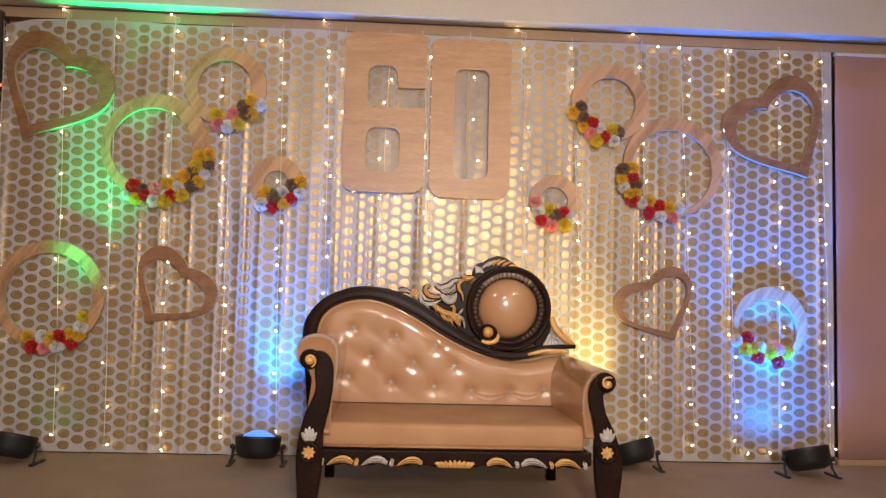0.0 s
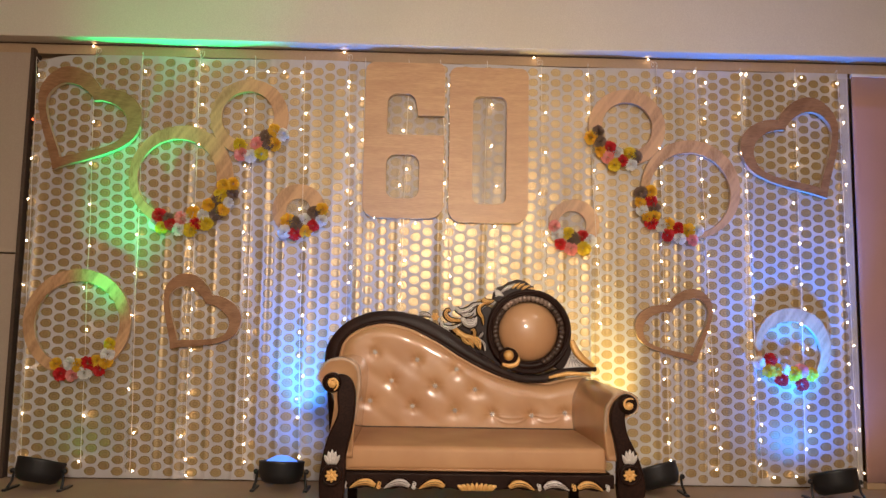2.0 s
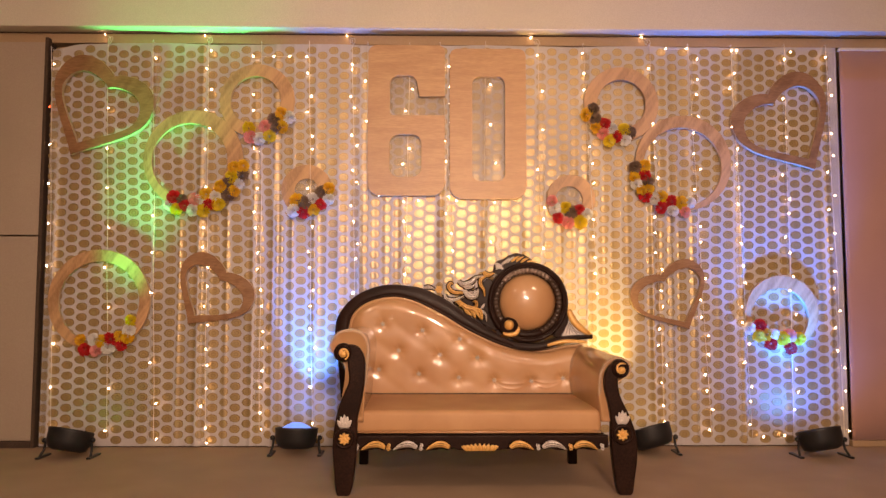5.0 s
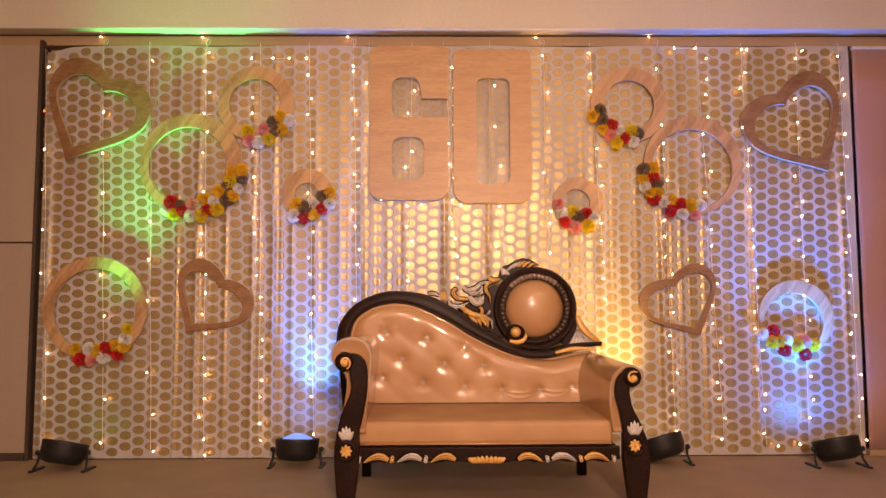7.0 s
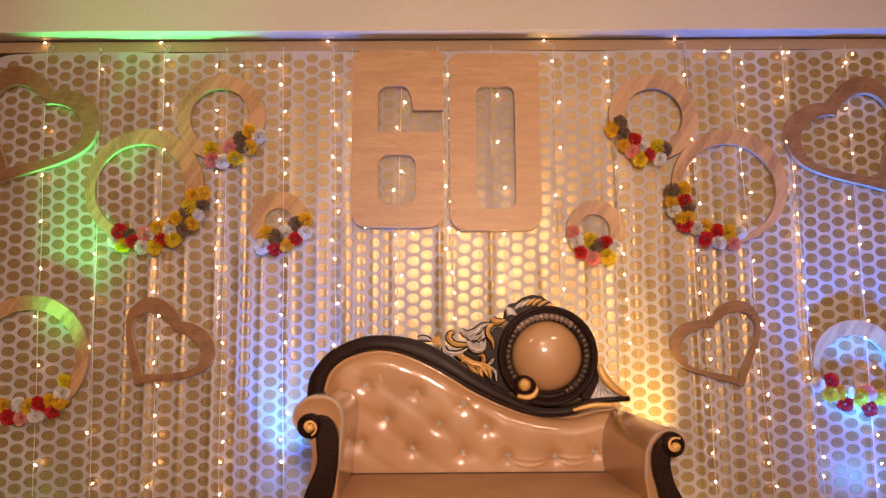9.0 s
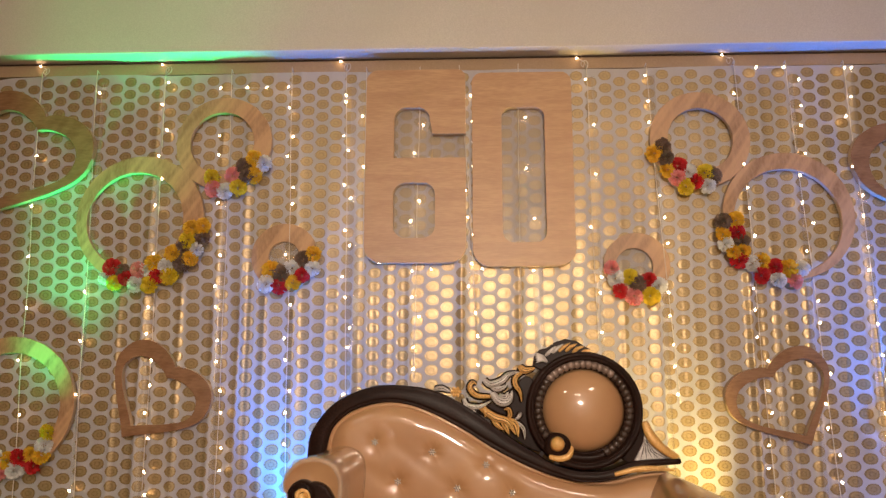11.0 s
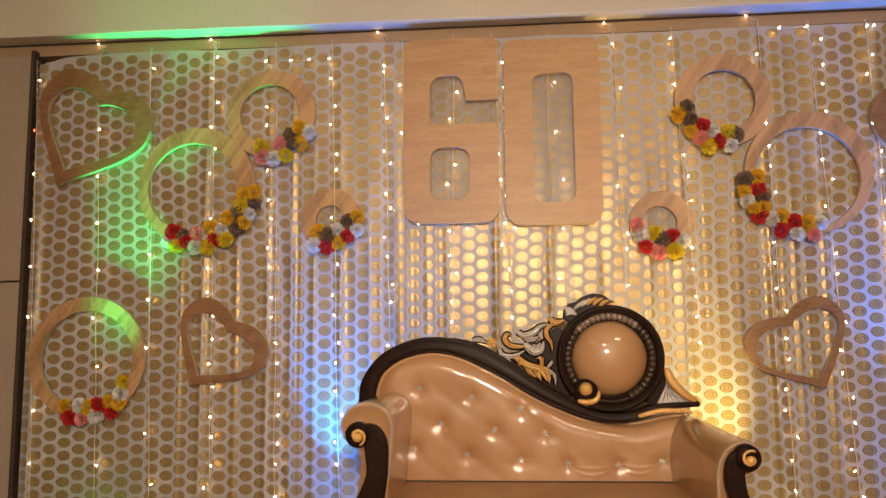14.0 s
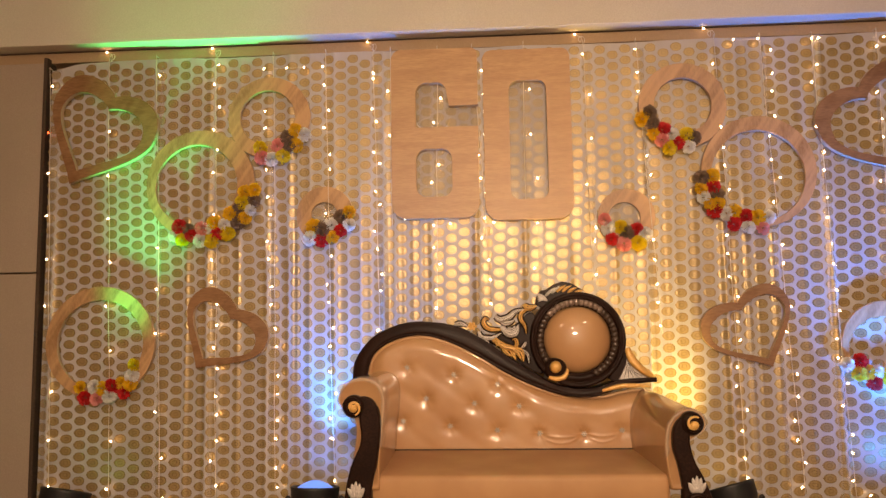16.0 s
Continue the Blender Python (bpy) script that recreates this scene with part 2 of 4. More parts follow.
def box(x0, x1, y0, y1, z0, z1, bevel=0.0, seg=2):
    bm = bmesh.new()
    bmesh.ops.create_cube(bm, size=1.0)
    for v in bm.verts:
        v.co = ((x0 + x1) / 2 + v.co.x * (x1 - x0), (y0 + y1) / 2 + v.co.y * (y1 - y0), (z0 + z1) / 2 + v.co.z * (z1 - z0))
    if bevel:
        bmesh.ops.bevel(bm, geom=bm.edges[:], offset=bevel, segments=seg, affect="EDGES", profile=0.5)
    return bm


def setting(name, bm, mat, label, category, soft=False):
    return tagged(part(name, bm, mat, None, soft=soft), label, category, kind="structure")


def spline(points, steps=8, closed=False):
    """A smooth line through points (Catmull-Rom)."""
    p = [Vector(q) for q in points]
    n, out = len(p), []
    for i in range(n if closed else n - 1):
        a, b, c, d = (p[(i + k) % n] if closed else p[min(max(i + k, 0), n - 1)] for k in (-1, 0, 1, 2))
        for s in range(steps):
            u = s / steps
            out.append(0.5 * (2 * b + (c - a) * u + (2 * a - 5 * b + 4 * c - d) * u * u + (3 * b - a - 3 * c + d) * u ** 3))
    if not closed:
        out.append(p[-1])
    return out


def bezier(a, b, c, d, n=14):
    a, b, c, d = map(Vector, (a, b, c, d))
    return [a * (1 - u) ** 3 + b * 3 * u * (1 - u) ** 2 + c * 3 * u * u * (1 - u) + d * u ** 3 for u in (i / n for i in range(n))]


def slab(outlines, y0, y1, bevel=0.004):
    """A board in the x-z plane with holes, from y0 to y1, its edges eased."""
    cu = bpy.data.curves.new("outline", "CURVE")
    cu.dimensions, cu.fill_mode = "2D", "BOTH"
    cu.extrude, cu.bevel_depth, cu.bevel_resolution = abs(y1 - y0) / 2 - bevel, bevel, 1
    cu.offset = -bevel
    for line in outlines:
        sp = cu.splines.new("POLY")
        sp.points.add(len(line) - 1)
        for q, p in zip(sp.points, line):
            q.co = (p[0], p[1], 0, 1)
        sp.use_cyclic_u = True
    ob = bpy.data.objects.new("outline", cu)
    me = bpy.data.meshes.new_from_object(ob)
    bpy.data.objects.remove(ob)
    bpy.data.curves.remove(cu)
    me.materials.clear()
    me.transform(Matrix.Translation((0, (y0 + y1) / 2, 0)) @ Matrix.Rotation(radians(90), 4, "X"))
    return me


def tube(path, radius, sides=8, flat=1.0):
    """A round bar along a path; radius is a number or a function of 0..1; flat squeezes it in y."""
    bm = bmesh.new()
    pts = [Vector(p) for p in path]
    rings = []
    for i, p in enumerate(pts):
        d = (pts[min(i + 1, len(pts) - 1)] - pts[max(i - 1, 0)])
        d = d.normalized() if d.length > 1e-9 else Vector((0, 0, 1))
        ref = Vector((0, 1, 0)) if abs(d.y) < 0.9 else Vector((1, 0, 0))
        a = d.cross(ref).normalized()
        b = d.cross(a).normalized()
        r = radius(i / max(1, len(pts) - 1)) if callable(radius) else radius
        rings.append([bm.verts.new(p + a * r * math.cos(k * math.tau / sides) + b * r * flat * math.sin(k * math.tau / sides)) for k in range(sides)])
    for r0, r1 in zip(rings, rings[1:]):
        for k in range(sides):
            bm.faces.new((r0[k], r0[(k + 1) % sides], r1[(k + 1) % sides], r1[k]))
    bm.faces.new(rings[0][::-1]), bm.faces.new(rings[-1])
    return bm


def join(*parts):
    bm = bmesh.new()
    for p in parts:
        me = bpy.data.meshes.new("tmp")
        p.to_mesh(me)
        p.free()
        bm.from_mesh(me)
        bpy.data.meshes.remove(me)
    return bm


def lathe(profile, at, axis="y", seg=40):
    """Turned form: profile of (radius, height) round an axis through at."""
    bm = bmesh.new()
    rings = []
    for r, h in profile:
        ring = []
        for k in range(seg if r > 1e-6 else 1):
            c, s = r * math.cos(k * math.tau / seg), r * math.sin(k * math.tau / seg)
            ring.append(bm.verts.new(Vector(at) + (Vector((c, h, s)) if axis == "y" else Vector((c, s, h)))))
        rings.append(ring)
    for a, b in zip(rings, rings[1:]):
        for k in range(seg):
            q = [a[k % len(a)], a[(k + 1) % len(a)], b[(k + 1) % len(b)], b[k % len(b)]]
            q = list(dict.fromkeys(q))
            if len(q) > 2:
                bm.faces.new(q)
    return bm


def rounded(x0, x1, z0, z1, r, n=6):
    """Rectangle with corner radii r = (bottom left, bottom right, top right, top left)."""
    out = []
    for cx, cz, rr, a in ((x0, z0, r[0], 180), (x1, z0, r[1], 270), (x1, z1, r[2], 0), (x0, z1, r[3], 90)):
        mx, mz = cx + (rr if cx == x0 else -rr), cz + (rr if cz == z0 else -rr)
        for i in range(n + 1):
            w = radians(a + 90 * i / n)
            out.append((mx + rr * math.cos(w), mz + rr * math.sin(w)))
    return out


def circle(cx, cz, rx, rz=None, n=72):
    rz = rz or rx
    return [(cx + rx * math.cos(i * math.tau / n), cz + rz * math.sin(i * math.tau / n)) for i in range(n)]


# ---- the hall ----
setting("floor", box(-7, 7, -11.2, 0.4, -0.12, 0.0), FLOOR, "tan carpeted stage floor under the sofa", "floor")
setting("wall_north", box(-7, 7, 0.16, 0.4, 0.0, 4.6), TAN, "tan painted wall behind the decorated backdrop", "wall")
setting("wall_west", box(-7.2, -7, -11.2, 0.4, 0.0, 4.6), WALL, "plain cream painted hall wall", "wall")
setting("wall_east", box(7, 7.2, -11.2, 0.4, 0.0, 4.6), WALL, "plain cream painted hall wall", "wall")
setting("wall_south", box(-7, 7, -11.4, -11.2, 0.0, 4.6), WALL, "plain cream painted hall wall facing the stage", "wall")
setting("ceiling", box(-7.2, 7.2, -11.4, 0.4, 4.6, 4.75), BEAM, "plain white hall ceiling", "ceiling")
setting("beam", box(-7, 7, -0.085, 0.16, 3.166, 3.62, 0.006), BEAM, "white painted beam across the wall above the backdrop", "beam")
setting("frieze", box(-7, 7, 0.052, 0.16, 3.084, 3.163), TAN, "tan strip of wall between backdrop and beam", "wall")
setting("trim", box(-7, 7, 0.04, 0.0515, 3.155, 3.163, 0.002), GAP, "thin dark joint under the beam", "trim")
# solid dark strip added where only a narrow gap shows
setting("edge_gap_strip", box(-3.038, -3.012, 0.0, 0.12, 0.0, 3.11, 0.004), GAP, "dark strip standing in for the gap at the backdrop's end", "post")

left_panel = thing("wall_panel", (-5.0, 0.1, 0.0), "cream wall panels beside the backdrop with a level joint", "wall panel", kind="structure")
part("panel", box(-6.98, -3.041, 0.02, 0.1, 0.05, 1.575, 0.006), GREY, left_panel, soft=False)
part("panel", box(-6.98, -3.041, 0.02, 0.1, 1.585, 3.078, 0.006), GREY, left_panel, soft=False)
part("skirting", box(-6.98, -3.041, 0.0, 0.1, 0.0, 0.048, 0.004), GAP, left_panel, soft=False)
right_panel = thing("cloth_panel", (5.0, 0.1, 0.0), "dusty pink cloth panel standing beside the backdrop", "panel", kind="structure")


def cloth_sheet(x0, x1, z0, z1, y, wave):
    bm = bmesh.new()
    nx, nz = 120, 12
    grid = [[bm.verts.new((x0 + (x1 - x0) * i / nx, y - wave * (0.5 + 0.5 * math.sin(i * 0.55 + 0.4 * math.sin(j * 0.5 + i * 0.13))), z0 + (z1 - z0) * j / nz)) for i in range(nx + 1)] for j in range(nz + 1)]
    for j in range(nz):
        for i in range(nx):
            bm.faces.new((grid[j][i], grid[j][i + 1], grid[j + 1][i + 1], grid[j + 1][i]))
    geom = bmesh.ops.extrude_face_region(bm, geom=bm.faces[:])
    for v in geom["geom"]:
        if isinstance(v, bmesh.types.BMVert):
            v.co.y += 0.01
    return bm


part("cloth", cloth_sheet(3.106, 6.98, 0.05, 3.04, 0.0, 0.008), PINK, right_panel)
part("rail", box(3.106, 6.98, -0.012, 0.03, 3.04, 3.065, 0.006), BEAM, right_panel, soft=False)
part("foot_rail", box(3.106, 6.98, 0.0, 0.08, 0.0, 0.046, 0.004), TAN, right_panel, soft=False)

# ---- the backdrop: boards, gathered net cloth and foil print ----
X0, X1, Z0 = -2.985, 3.09, 0.01
backdrop = thing("backdrop", (0.0, 0.08, 0.0), "white net cloth backdrop with rows of gold foil ovals, gathered in pleats", "backdrop")
part("backing_board", box(X0 - 0.02, X1 + 0.01, 0.045, 0.15, 0.0, 3.0, 0.003), GAP, backdrop, "dark timber backing board", soft=False)

PLEATS = [(-2.93, 0.03, 1.6), (-1.98, 0.02, 1.0), (-1.83, 0.025, 1.7), (-1.62, 0.02, 1.2), (-1.42, 0.02, 1.2), (-1.27, 0.03, 2.0), (-1.13, 0.018, 1.3), (-0.96, 0.025, 1.6),
          (-0.78, 0.018, 1.0), (-0.62, 0.025, 1.8), (-0.30, 0.018, 1.0), (0.0, 0.025, 1.8), (0.33, 0.02, 1.4), (0.62, 0.018, 0.9), (0.92, 0.018, 0.9), (1.12, 0.025, 1.5),
          (1.62, 0.03, 1.8), (1.76, 0.018, 1.2), (1.93, 0.02, 1.0), (2.3, 0.03, 1.7), (2.62, 0.015, 0.7), (2.98, 0.03, 1.6)]
GX = np.linspace(X0, X1, 2400)
dens, slope = 1 + 0.1 * np.exp(-((GX + 0.1) / 1.3) ** 2), np.zeros_like(GX)
for px, w, a in PLEATS:
    g = 0.36 * a * np.exp(-((GX - px) / w) ** 2)
    dens += g
    slope += 1.5 * g * np.tanh((GX - px) / (0.35 * w))
# finer creases between the main pleats, thickest where the cloth is drawn in
crease_rng, fine = random.Random(41), np.zeros_like(GX)
for low, high, count in ((-1.35, -0.25, 26), (-0.25, 1.0, 10), (1.0, 2.4, 34), (-2.1, -1.35, 8), (2.4, 3.0, 6)):
    for i in range(count):
        px, w = crease_rng.uniform(low, high), crease_rng.uniform(0.006, 0.016)
        g = crease_rng.uniform(0.1, 0.32) * np.exp(-((GX - px) / w) ** 2)
        fine += g
        slope += 1.1 * g * np.tanh((GX - px) / (0.35 * w))
GS = np.concatenate([[0], np.cumsum((dens[1:] + dens[:-1]) / 2 * np.diff(GX))])
GS = X0 + (X1 - X0) * GS / GS[-1]
GY = np.concatenate([[0], np.cumsum((slope[1:] + slope[:-1]) / 2 * np.diff(GX))])
GY = np.minimum(GY, 0.004)


def gather(z):
    u = min(max((2.35 - z) / 1.0, 0.0), 1.0)
    return 0.12 + 0.88 * u * u * (3 - 2 * u)


def top_edge(x):
    return 3.07 - 0.05 * math.exp(-((x - X0) / 0.13) ** 2) + 0.004 * math.sin(x * 5)


def cloth(s, z):
    """The place of the cloth's point s, z: pleats close up towards the floor."""
    w = gather(z)
    x = (1 - w) * s + w * float(np.interp(s, GS, GX))
    y = 0.022 + (0.25 + 0.75 * w) * float(np.interp(x, GX, GY)) + 0.006 * noise.noise((x * 1.7, z * 0.9, 3.0)) + 0.0025 * noise.noise((x * 9, z * 4, 1.0))
    return Vector((x, y, z))


def net_sheet():
    ns, nz = 620, 34
    verts, faces = [], []
    for j in range(nz + 1):
        for i in range(ns + 1):
            s = X0 + (X1 - X0) * i / ns
            verts.append(cloth(s, Z0 + (top_edge(s) - Z0 + 0.006 * noise.noise((s * 3, 0, 7))) * j / nz))
    for j in range(nz):
        for i in range(ns):
            a = j * (ns + 1) + i
            faces.append((a, a + 1, a + ns + 2, a + ns + 1))
    me = bpy.data.meshes.new("net")
    me.from_pydata(verts, [], faces)
    return me


part("net_cloth", net_sheet(), NET, backdrop, "sheer white net cloth")

# foil ovals in staggered columns, each with an embossed inner line
COL, ROW = 0.085, 0.0792


def crowd(x, z):
    """How tightly the cloth is gathered at a place, 0 to 1."""
    return min(1.0, max(0.0, gather(z) * (float(np.interp(x, GX, dens + fine)) - 1.12) / 0.35))


def printed(verts, faces, marks):
    me = bpy.data.meshes.new("foil_oval")
    me.from_pydata(verts, [], faces)
    me.attributes.new("print", "FLOAT_VECTOR", "POINT").data.foreach_set("vector", marks)
    return me


OVAL = [(math.cos(a), math.sin(a)) for a in (k * math.tau / 14 for k in range(14))]


def oval(s0, z0, verts, faces, marks):
    """One foil oval, laid on the cloth, with a small point at one end."""
    base, n = len(verts), 14
    for scale, lift in ((1.0, 0.0012), (0.9, 0.0013), (0.84, 0.0009), (0.78, 0.0013), (0.5, 0.00135), (0.44, 0.0012), (0.0, 0.00135)):
        for u, v in (OVAL if scale else [(0, 0)]):
            ax = 0.0362 * scale * math.copysign(abs(u) ** 0.9, u) - (0.0045 if u < -0.98 and scale == 1.0 else 0)
            p = cloth(s0 + ax, z0 + 0.0302 * scale * math.copysign(abs(v) ** 0.85, v))
            p.y -= lift
            verts.append(p)
            marks.extend((scale * u, scale * v, crowd(p.x, p.z)))
    for k in range(n):
        m = (k + 1) % n
        for q in range(5):
            faces.append((base + q * n + k, base + q * n + m, base + (q + 1) * n + m, base + (q + 1) * n + k))
        faces.append((base + 5 * n + k, base + 5 * n + m, base + 6 * n))


def foil_print():
    """The joined print; the stretch over the sofa is kept for single ovals."""
    verts, faces, marks, single = [], [], [], []
    for c in range(int((X1 - X0) / COL) + 1):
        s0 = X0 + 0.03 + c * COL
        for r in range(int((3.06 - Z0) / ROW) + 1):
            z0 = Z0 + 0.045 + (r + (0.5 if c % 2 else 0.0)) * ROW
            if z0 > top_edge(s0) - 0.03 or s0 > X1 - 0.03:
                continue
            if -0.92 < s0 < 1.22 and 0.98 < z0 < 1.86 and len(single) < 300:
                single.append((s0, z0))
            else:
                oval(s0, z0, verts, faces, marks)
    return printed(verts, faces, marks), single


foil_mesh, singles = foil_print()
tagged(part("foil_ovals", foil_mesh, FOIL, backdrop, "embossed gold foil ovals"), kind="stuff")
for s0, z0 in singles:
    verts, faces, marks = [], [], []
    oval(s0, z0, verts, faces, marks)
    part("foil_oval", printed(verts, faces, marks), FOIL, backdrop)


def clear_film():
    m, t, b = material("clear_plastic_film")
    v = coords(t, (30, 1, 3))
    n = node(t, "ShaderNodeTexNoise", [("Vector", v)])
    n.inputs["Scale"].default_value, n.inputs["Detail"].default_value = 1.5, 4
    a = node(t, "ShaderNodeMapRange", [(0, n.outputs[0])])
    a.inputs[3].default_value, a.inputs[4].default_value = 0.06, 0.34
    t.links.new(a.outputs[0], b.inputs["Alpha"])
    b.inputs["Base Color"].default_value = (0.7, 0.66, 0.6, 1)
    b.inputs["Roughness"].default_value = 0.2
    bump(t, b, n.outputs[0], 0.5, 0.01)
    return m


FILM = clear_film()


def hem(x, w, z_low, z_high):
    """A strip of clear film along a joint of the cloth, with two welted edges."""
    bm = bmesh.new()
    rows = []
    for j in range(25):
        z = z_low + (z_high - z_low) * j / 24
        row = []
        for k in range(5):
            xx = x + w * (k / 4 - 0.5) + 0.004 * noise.noise((x * 7, z * 2, 4))
            y = cloth(xx, z).y - 0.008 - (0.004 if k in (0, 4) else 0.0015 * (k % 2))
            row.append(bm.verts.new((xx, y, z)))
        rows.append(row)
    for a, b in zip(rows, rows[1:]):
        for k in range(4):
            bm.faces.new((a[k], a[k + 1], b[k + 1], b[k]))
    return bm


for x, w, z0, z1 in ((-2.94, 0.07, 0.05, 3.02), (-2.17, 0.025, 0.05, 3.02), (-1.81, 0.05, 0.05, 2.5), (-1.39, 0.03, 0.3, 2.4), (-0.62, 0.075, 0.2, 3.0), (0.035, 0.03, 1.0, 3.0), (0.44, 0.06, 1.0, 1.9),
                     (0.79, 0.02, 1.0, 3.02), (1.14, 0.03, 0.6, 3.02), (1.76, 0.035, 0.05, 1.6), (1.95, 0.02, 0.05, 3.02), (2.29, 0.05, 0.05, 3.03), (2.66, 0.02, 0.3, 3.03), (3.03, 0.08, 0.05, 3.03)):
    part("film_strip", hem(x, w, z0, z1), FILM, backdrop, "clear plastic strip along a joint")

# ---- wooden cut-outs on the backdrop ----
FRONT = -0.046


def board(lines, film, parent, front=FRONT):
    """A thick board with a wood-film face glued on; its edge is painted as if lit."""
    part("core_board", slab(lines, front + 0.006, 0.006, 0.002), EDGE, parent, "board edge, painted pale for the light along it", soft=False)
    part("film_face", slab(lines, front, front + 0.0055, 0.0015), film, parent, "wood-film face", soft=False)


def sheer_film():
    m, t, b = material("sheer_film_pane")
    n = node(t, "ShaderNodeTexNoise", [("Vector", coords(t, (1, 1, 1)))])
    n.inputs["Scale"].default_value, n.inputs["Detail"].default_value = 9, 4
    a = node(t, "ShaderNodeMapRange", [(0, n.outputs[0])])
    a.inputs[3].default_value, a.inputs[4].default_value = 0.1, 0.36
    t.links.new(a.outputs[0], b.inputs["Alpha"])
    b.inputs["Base Color"].default_value = (0.52, 0.44, 0.37, 1)
    b.inputs["Roughness"].default_value = 0.35
    bump(t, b, n.outputs[0], 0.3, 0.01)
    return m


SHEER = sheer_film()


def pane(line, parent):
    part("film_pane", slab([line], -0.002, 0.0, 0.0002), SHEER, parent, "sheer film across the opening", soft=False)


def numeral_six():
    out = rounded(-0.557, 0.03, 1.885, 3.05, (0.1, 0.1, 0.05, 0.07))
    # the slot into the upper counter opens to the side
    cut = [(0.03, 2.505), (-0.155, 2.505)] + [(-0.39, 2.505)] + [(-0.39, 2.74)] + \
          [(-0.315 + 0.075 * math.cos(a), 2.74 + 0.075 * math.sin(a)) for a in (radians(180 - 15 * i) for i in range(1, 6))] + \
          [(-0.255 + 0.075 * math.cos(a), 2.74 + 0.075 * math.sin(a)) for a in (radians(90 - 15 * i) for i in range(1, 6))] + \
          [(-0.18, 2.74), (-0.165, 2.65), (0.03, 2.65)]
    i = next(k for k, p in enumerate(out) if p[1] > 2.6)
    return [out[:i] + cut + out[i:], rounded(-0.39, -0.15, 2.03, 2.355, (0.07,) * 4)]


def numeral_zero():
    return [rounded(0.067, 0.652, 1.863, 3.025, (0.1, 0.1, 0.06, 0.06)), rounded(0.24, 0.489, 2.0, 2.808, (0.06, 0.06, 0.06, 0.06))]


for name, lines, word in (("numeral_six", numeral_six(), "six"), ("numeral_zero", numeral_zero(), "zero")):
    t = thing(name, (lines[0][0][0] + 0.1, 0.0, 1.87), "large pale wood-film figure %s mounted on the cloth backdrop" % word, "numeral", "numerals on the backdrop")
    board(lines, WOOD, t)
    for line in lines[1:] + ([rounded(-0.39, -0.165, 2.505, 2.815, (0.07,) * 4), rounded(-0.163, 0.026, 2.508, 2.647, (0.004,) * 4)] if word == "six" else []):
        pane(line, t)


def heart_line(tip, notch, w):
    t, n = Vector(tip), Vector(notch)
    axis = n - t
    length = axis.length
    a = axis / length
    p = Vector((a.y, -a.x))
    q = lambda u, v: t + p * (u * w) + a * (v * length)
    right = bezier(q(0, 1), q(0.12, 1.1), q(0.97, 1.24), q(1, 0.76)) + bezier(q(1, 0.76), q(1.0, 0.5), q(0.3, 0.22), q(0, 0))
    left = bezier(q(0, 0), q(-0.3, 0.22), q(-1.0, 0.5), q(-1, 0.76)) + bezier(q(-1, 0.76), q(-0.97, 1.24), q(-0.12, 1.1), q(0, 1))
    return right + left


def heart(tip, notch, w, band, label):
    t, n = Vector(tip), Vector(notch)
    a = (n - t).normalized()
    e = thing("wooden_heart", (tip[0], 0.0, tip[1]), label, "heart", "wooden hearts on the backdrop")
    inner = heart_line(t + a * band * 1.25, n - a * band * 1.2, w - band)
    board([heart_line(t, n, w), inner], WOOD_HEART, e, -0.038)


heart((-2.80, 2.19), (-2.49, 2.79), 0.395, 0.08, "large brown wood-film heart frame on the cloth, leaning over")
heart((2.87, 2.10), (2.525, 2.68), 0.39, 0.072, "large dark wood-film heart frame at the backdrop's edge")
heart((-1.885, 0.915), (-1.61, 1.30), 0.305, 0.062, "small wood-film heart frame over gathered cloth")
heart((1.873, 0.88), (1.671, 1.288), 0.30, 0.045, "small thin wood-film heart frame over gathered cloth")


def carnation(seed):
    """A paper carnation: a half ball of crumpled petals standing on edge, about 9 cm across, facing -y."""
    rng = random.Random(seed)
    verts, faces, count, n = [], [], 34, 8
    for i in range(count):
        # even spread over the half ball, then jostled
        h = 1 - 1.04 * (i + 0.5) / count
        w = i * 2.39996 + rng.uniform(-0.25, 0.25)
        flat = math.sqrt(max(0.0, 1 - h * h))
        d = Vector((flat * math.cos(w), -h - 0.02, flat * math.sin(w))).normalized()
        a = d.cross(Vector((rng.uniform(-1, 1), rng.uniform(-1, 1), rng.uniform(-1, 1)))).normalized()
        b = d.cross(a)
        reach, wide, bend, wave = 0.047 * rng.uniform(0.86, 1.05), rng.uniform(0.017, 0.023), rng.uniform(-0.006, 0.006), rng.uniform(0, 6)
        base = len(verts)
        for k in range(n):
            u = 2 * k / (n - 1) - 1
            fold = (0.0065 * math.sin(2.3 * k + wave)) + bend * u * u
            for f, spread in ((0.35, 0.25), (0.78, 0.8), (1.0, 1.05)):
                q = d * reach * f * (1 - 0.16 * u * u * f) + a * u * wide * spread + b * fold * f * f * 1.3
                verts.append((q.x, q.y + 0.012, q.z))
        for k in range(n - 1):
            c = base + 3 * k
            faces += [(c, c + 3, c + 4, c + 1), (c + 1, c + 4, c + 5, c + 2)]
    me = bpy.data.meshes.new("carnation")
    me.from_pydata(verts, [], faces)
    return me


BLOOMS = {}
for key, (word, mat) in PETAL.items():
    BLOOMS[key] = []
    for k in range(3):
        me = carnation(ord(key) * 10 + k)
        me.materials.append(mat)
        smooth(me, False)
        BLOOMS[key].append(me)


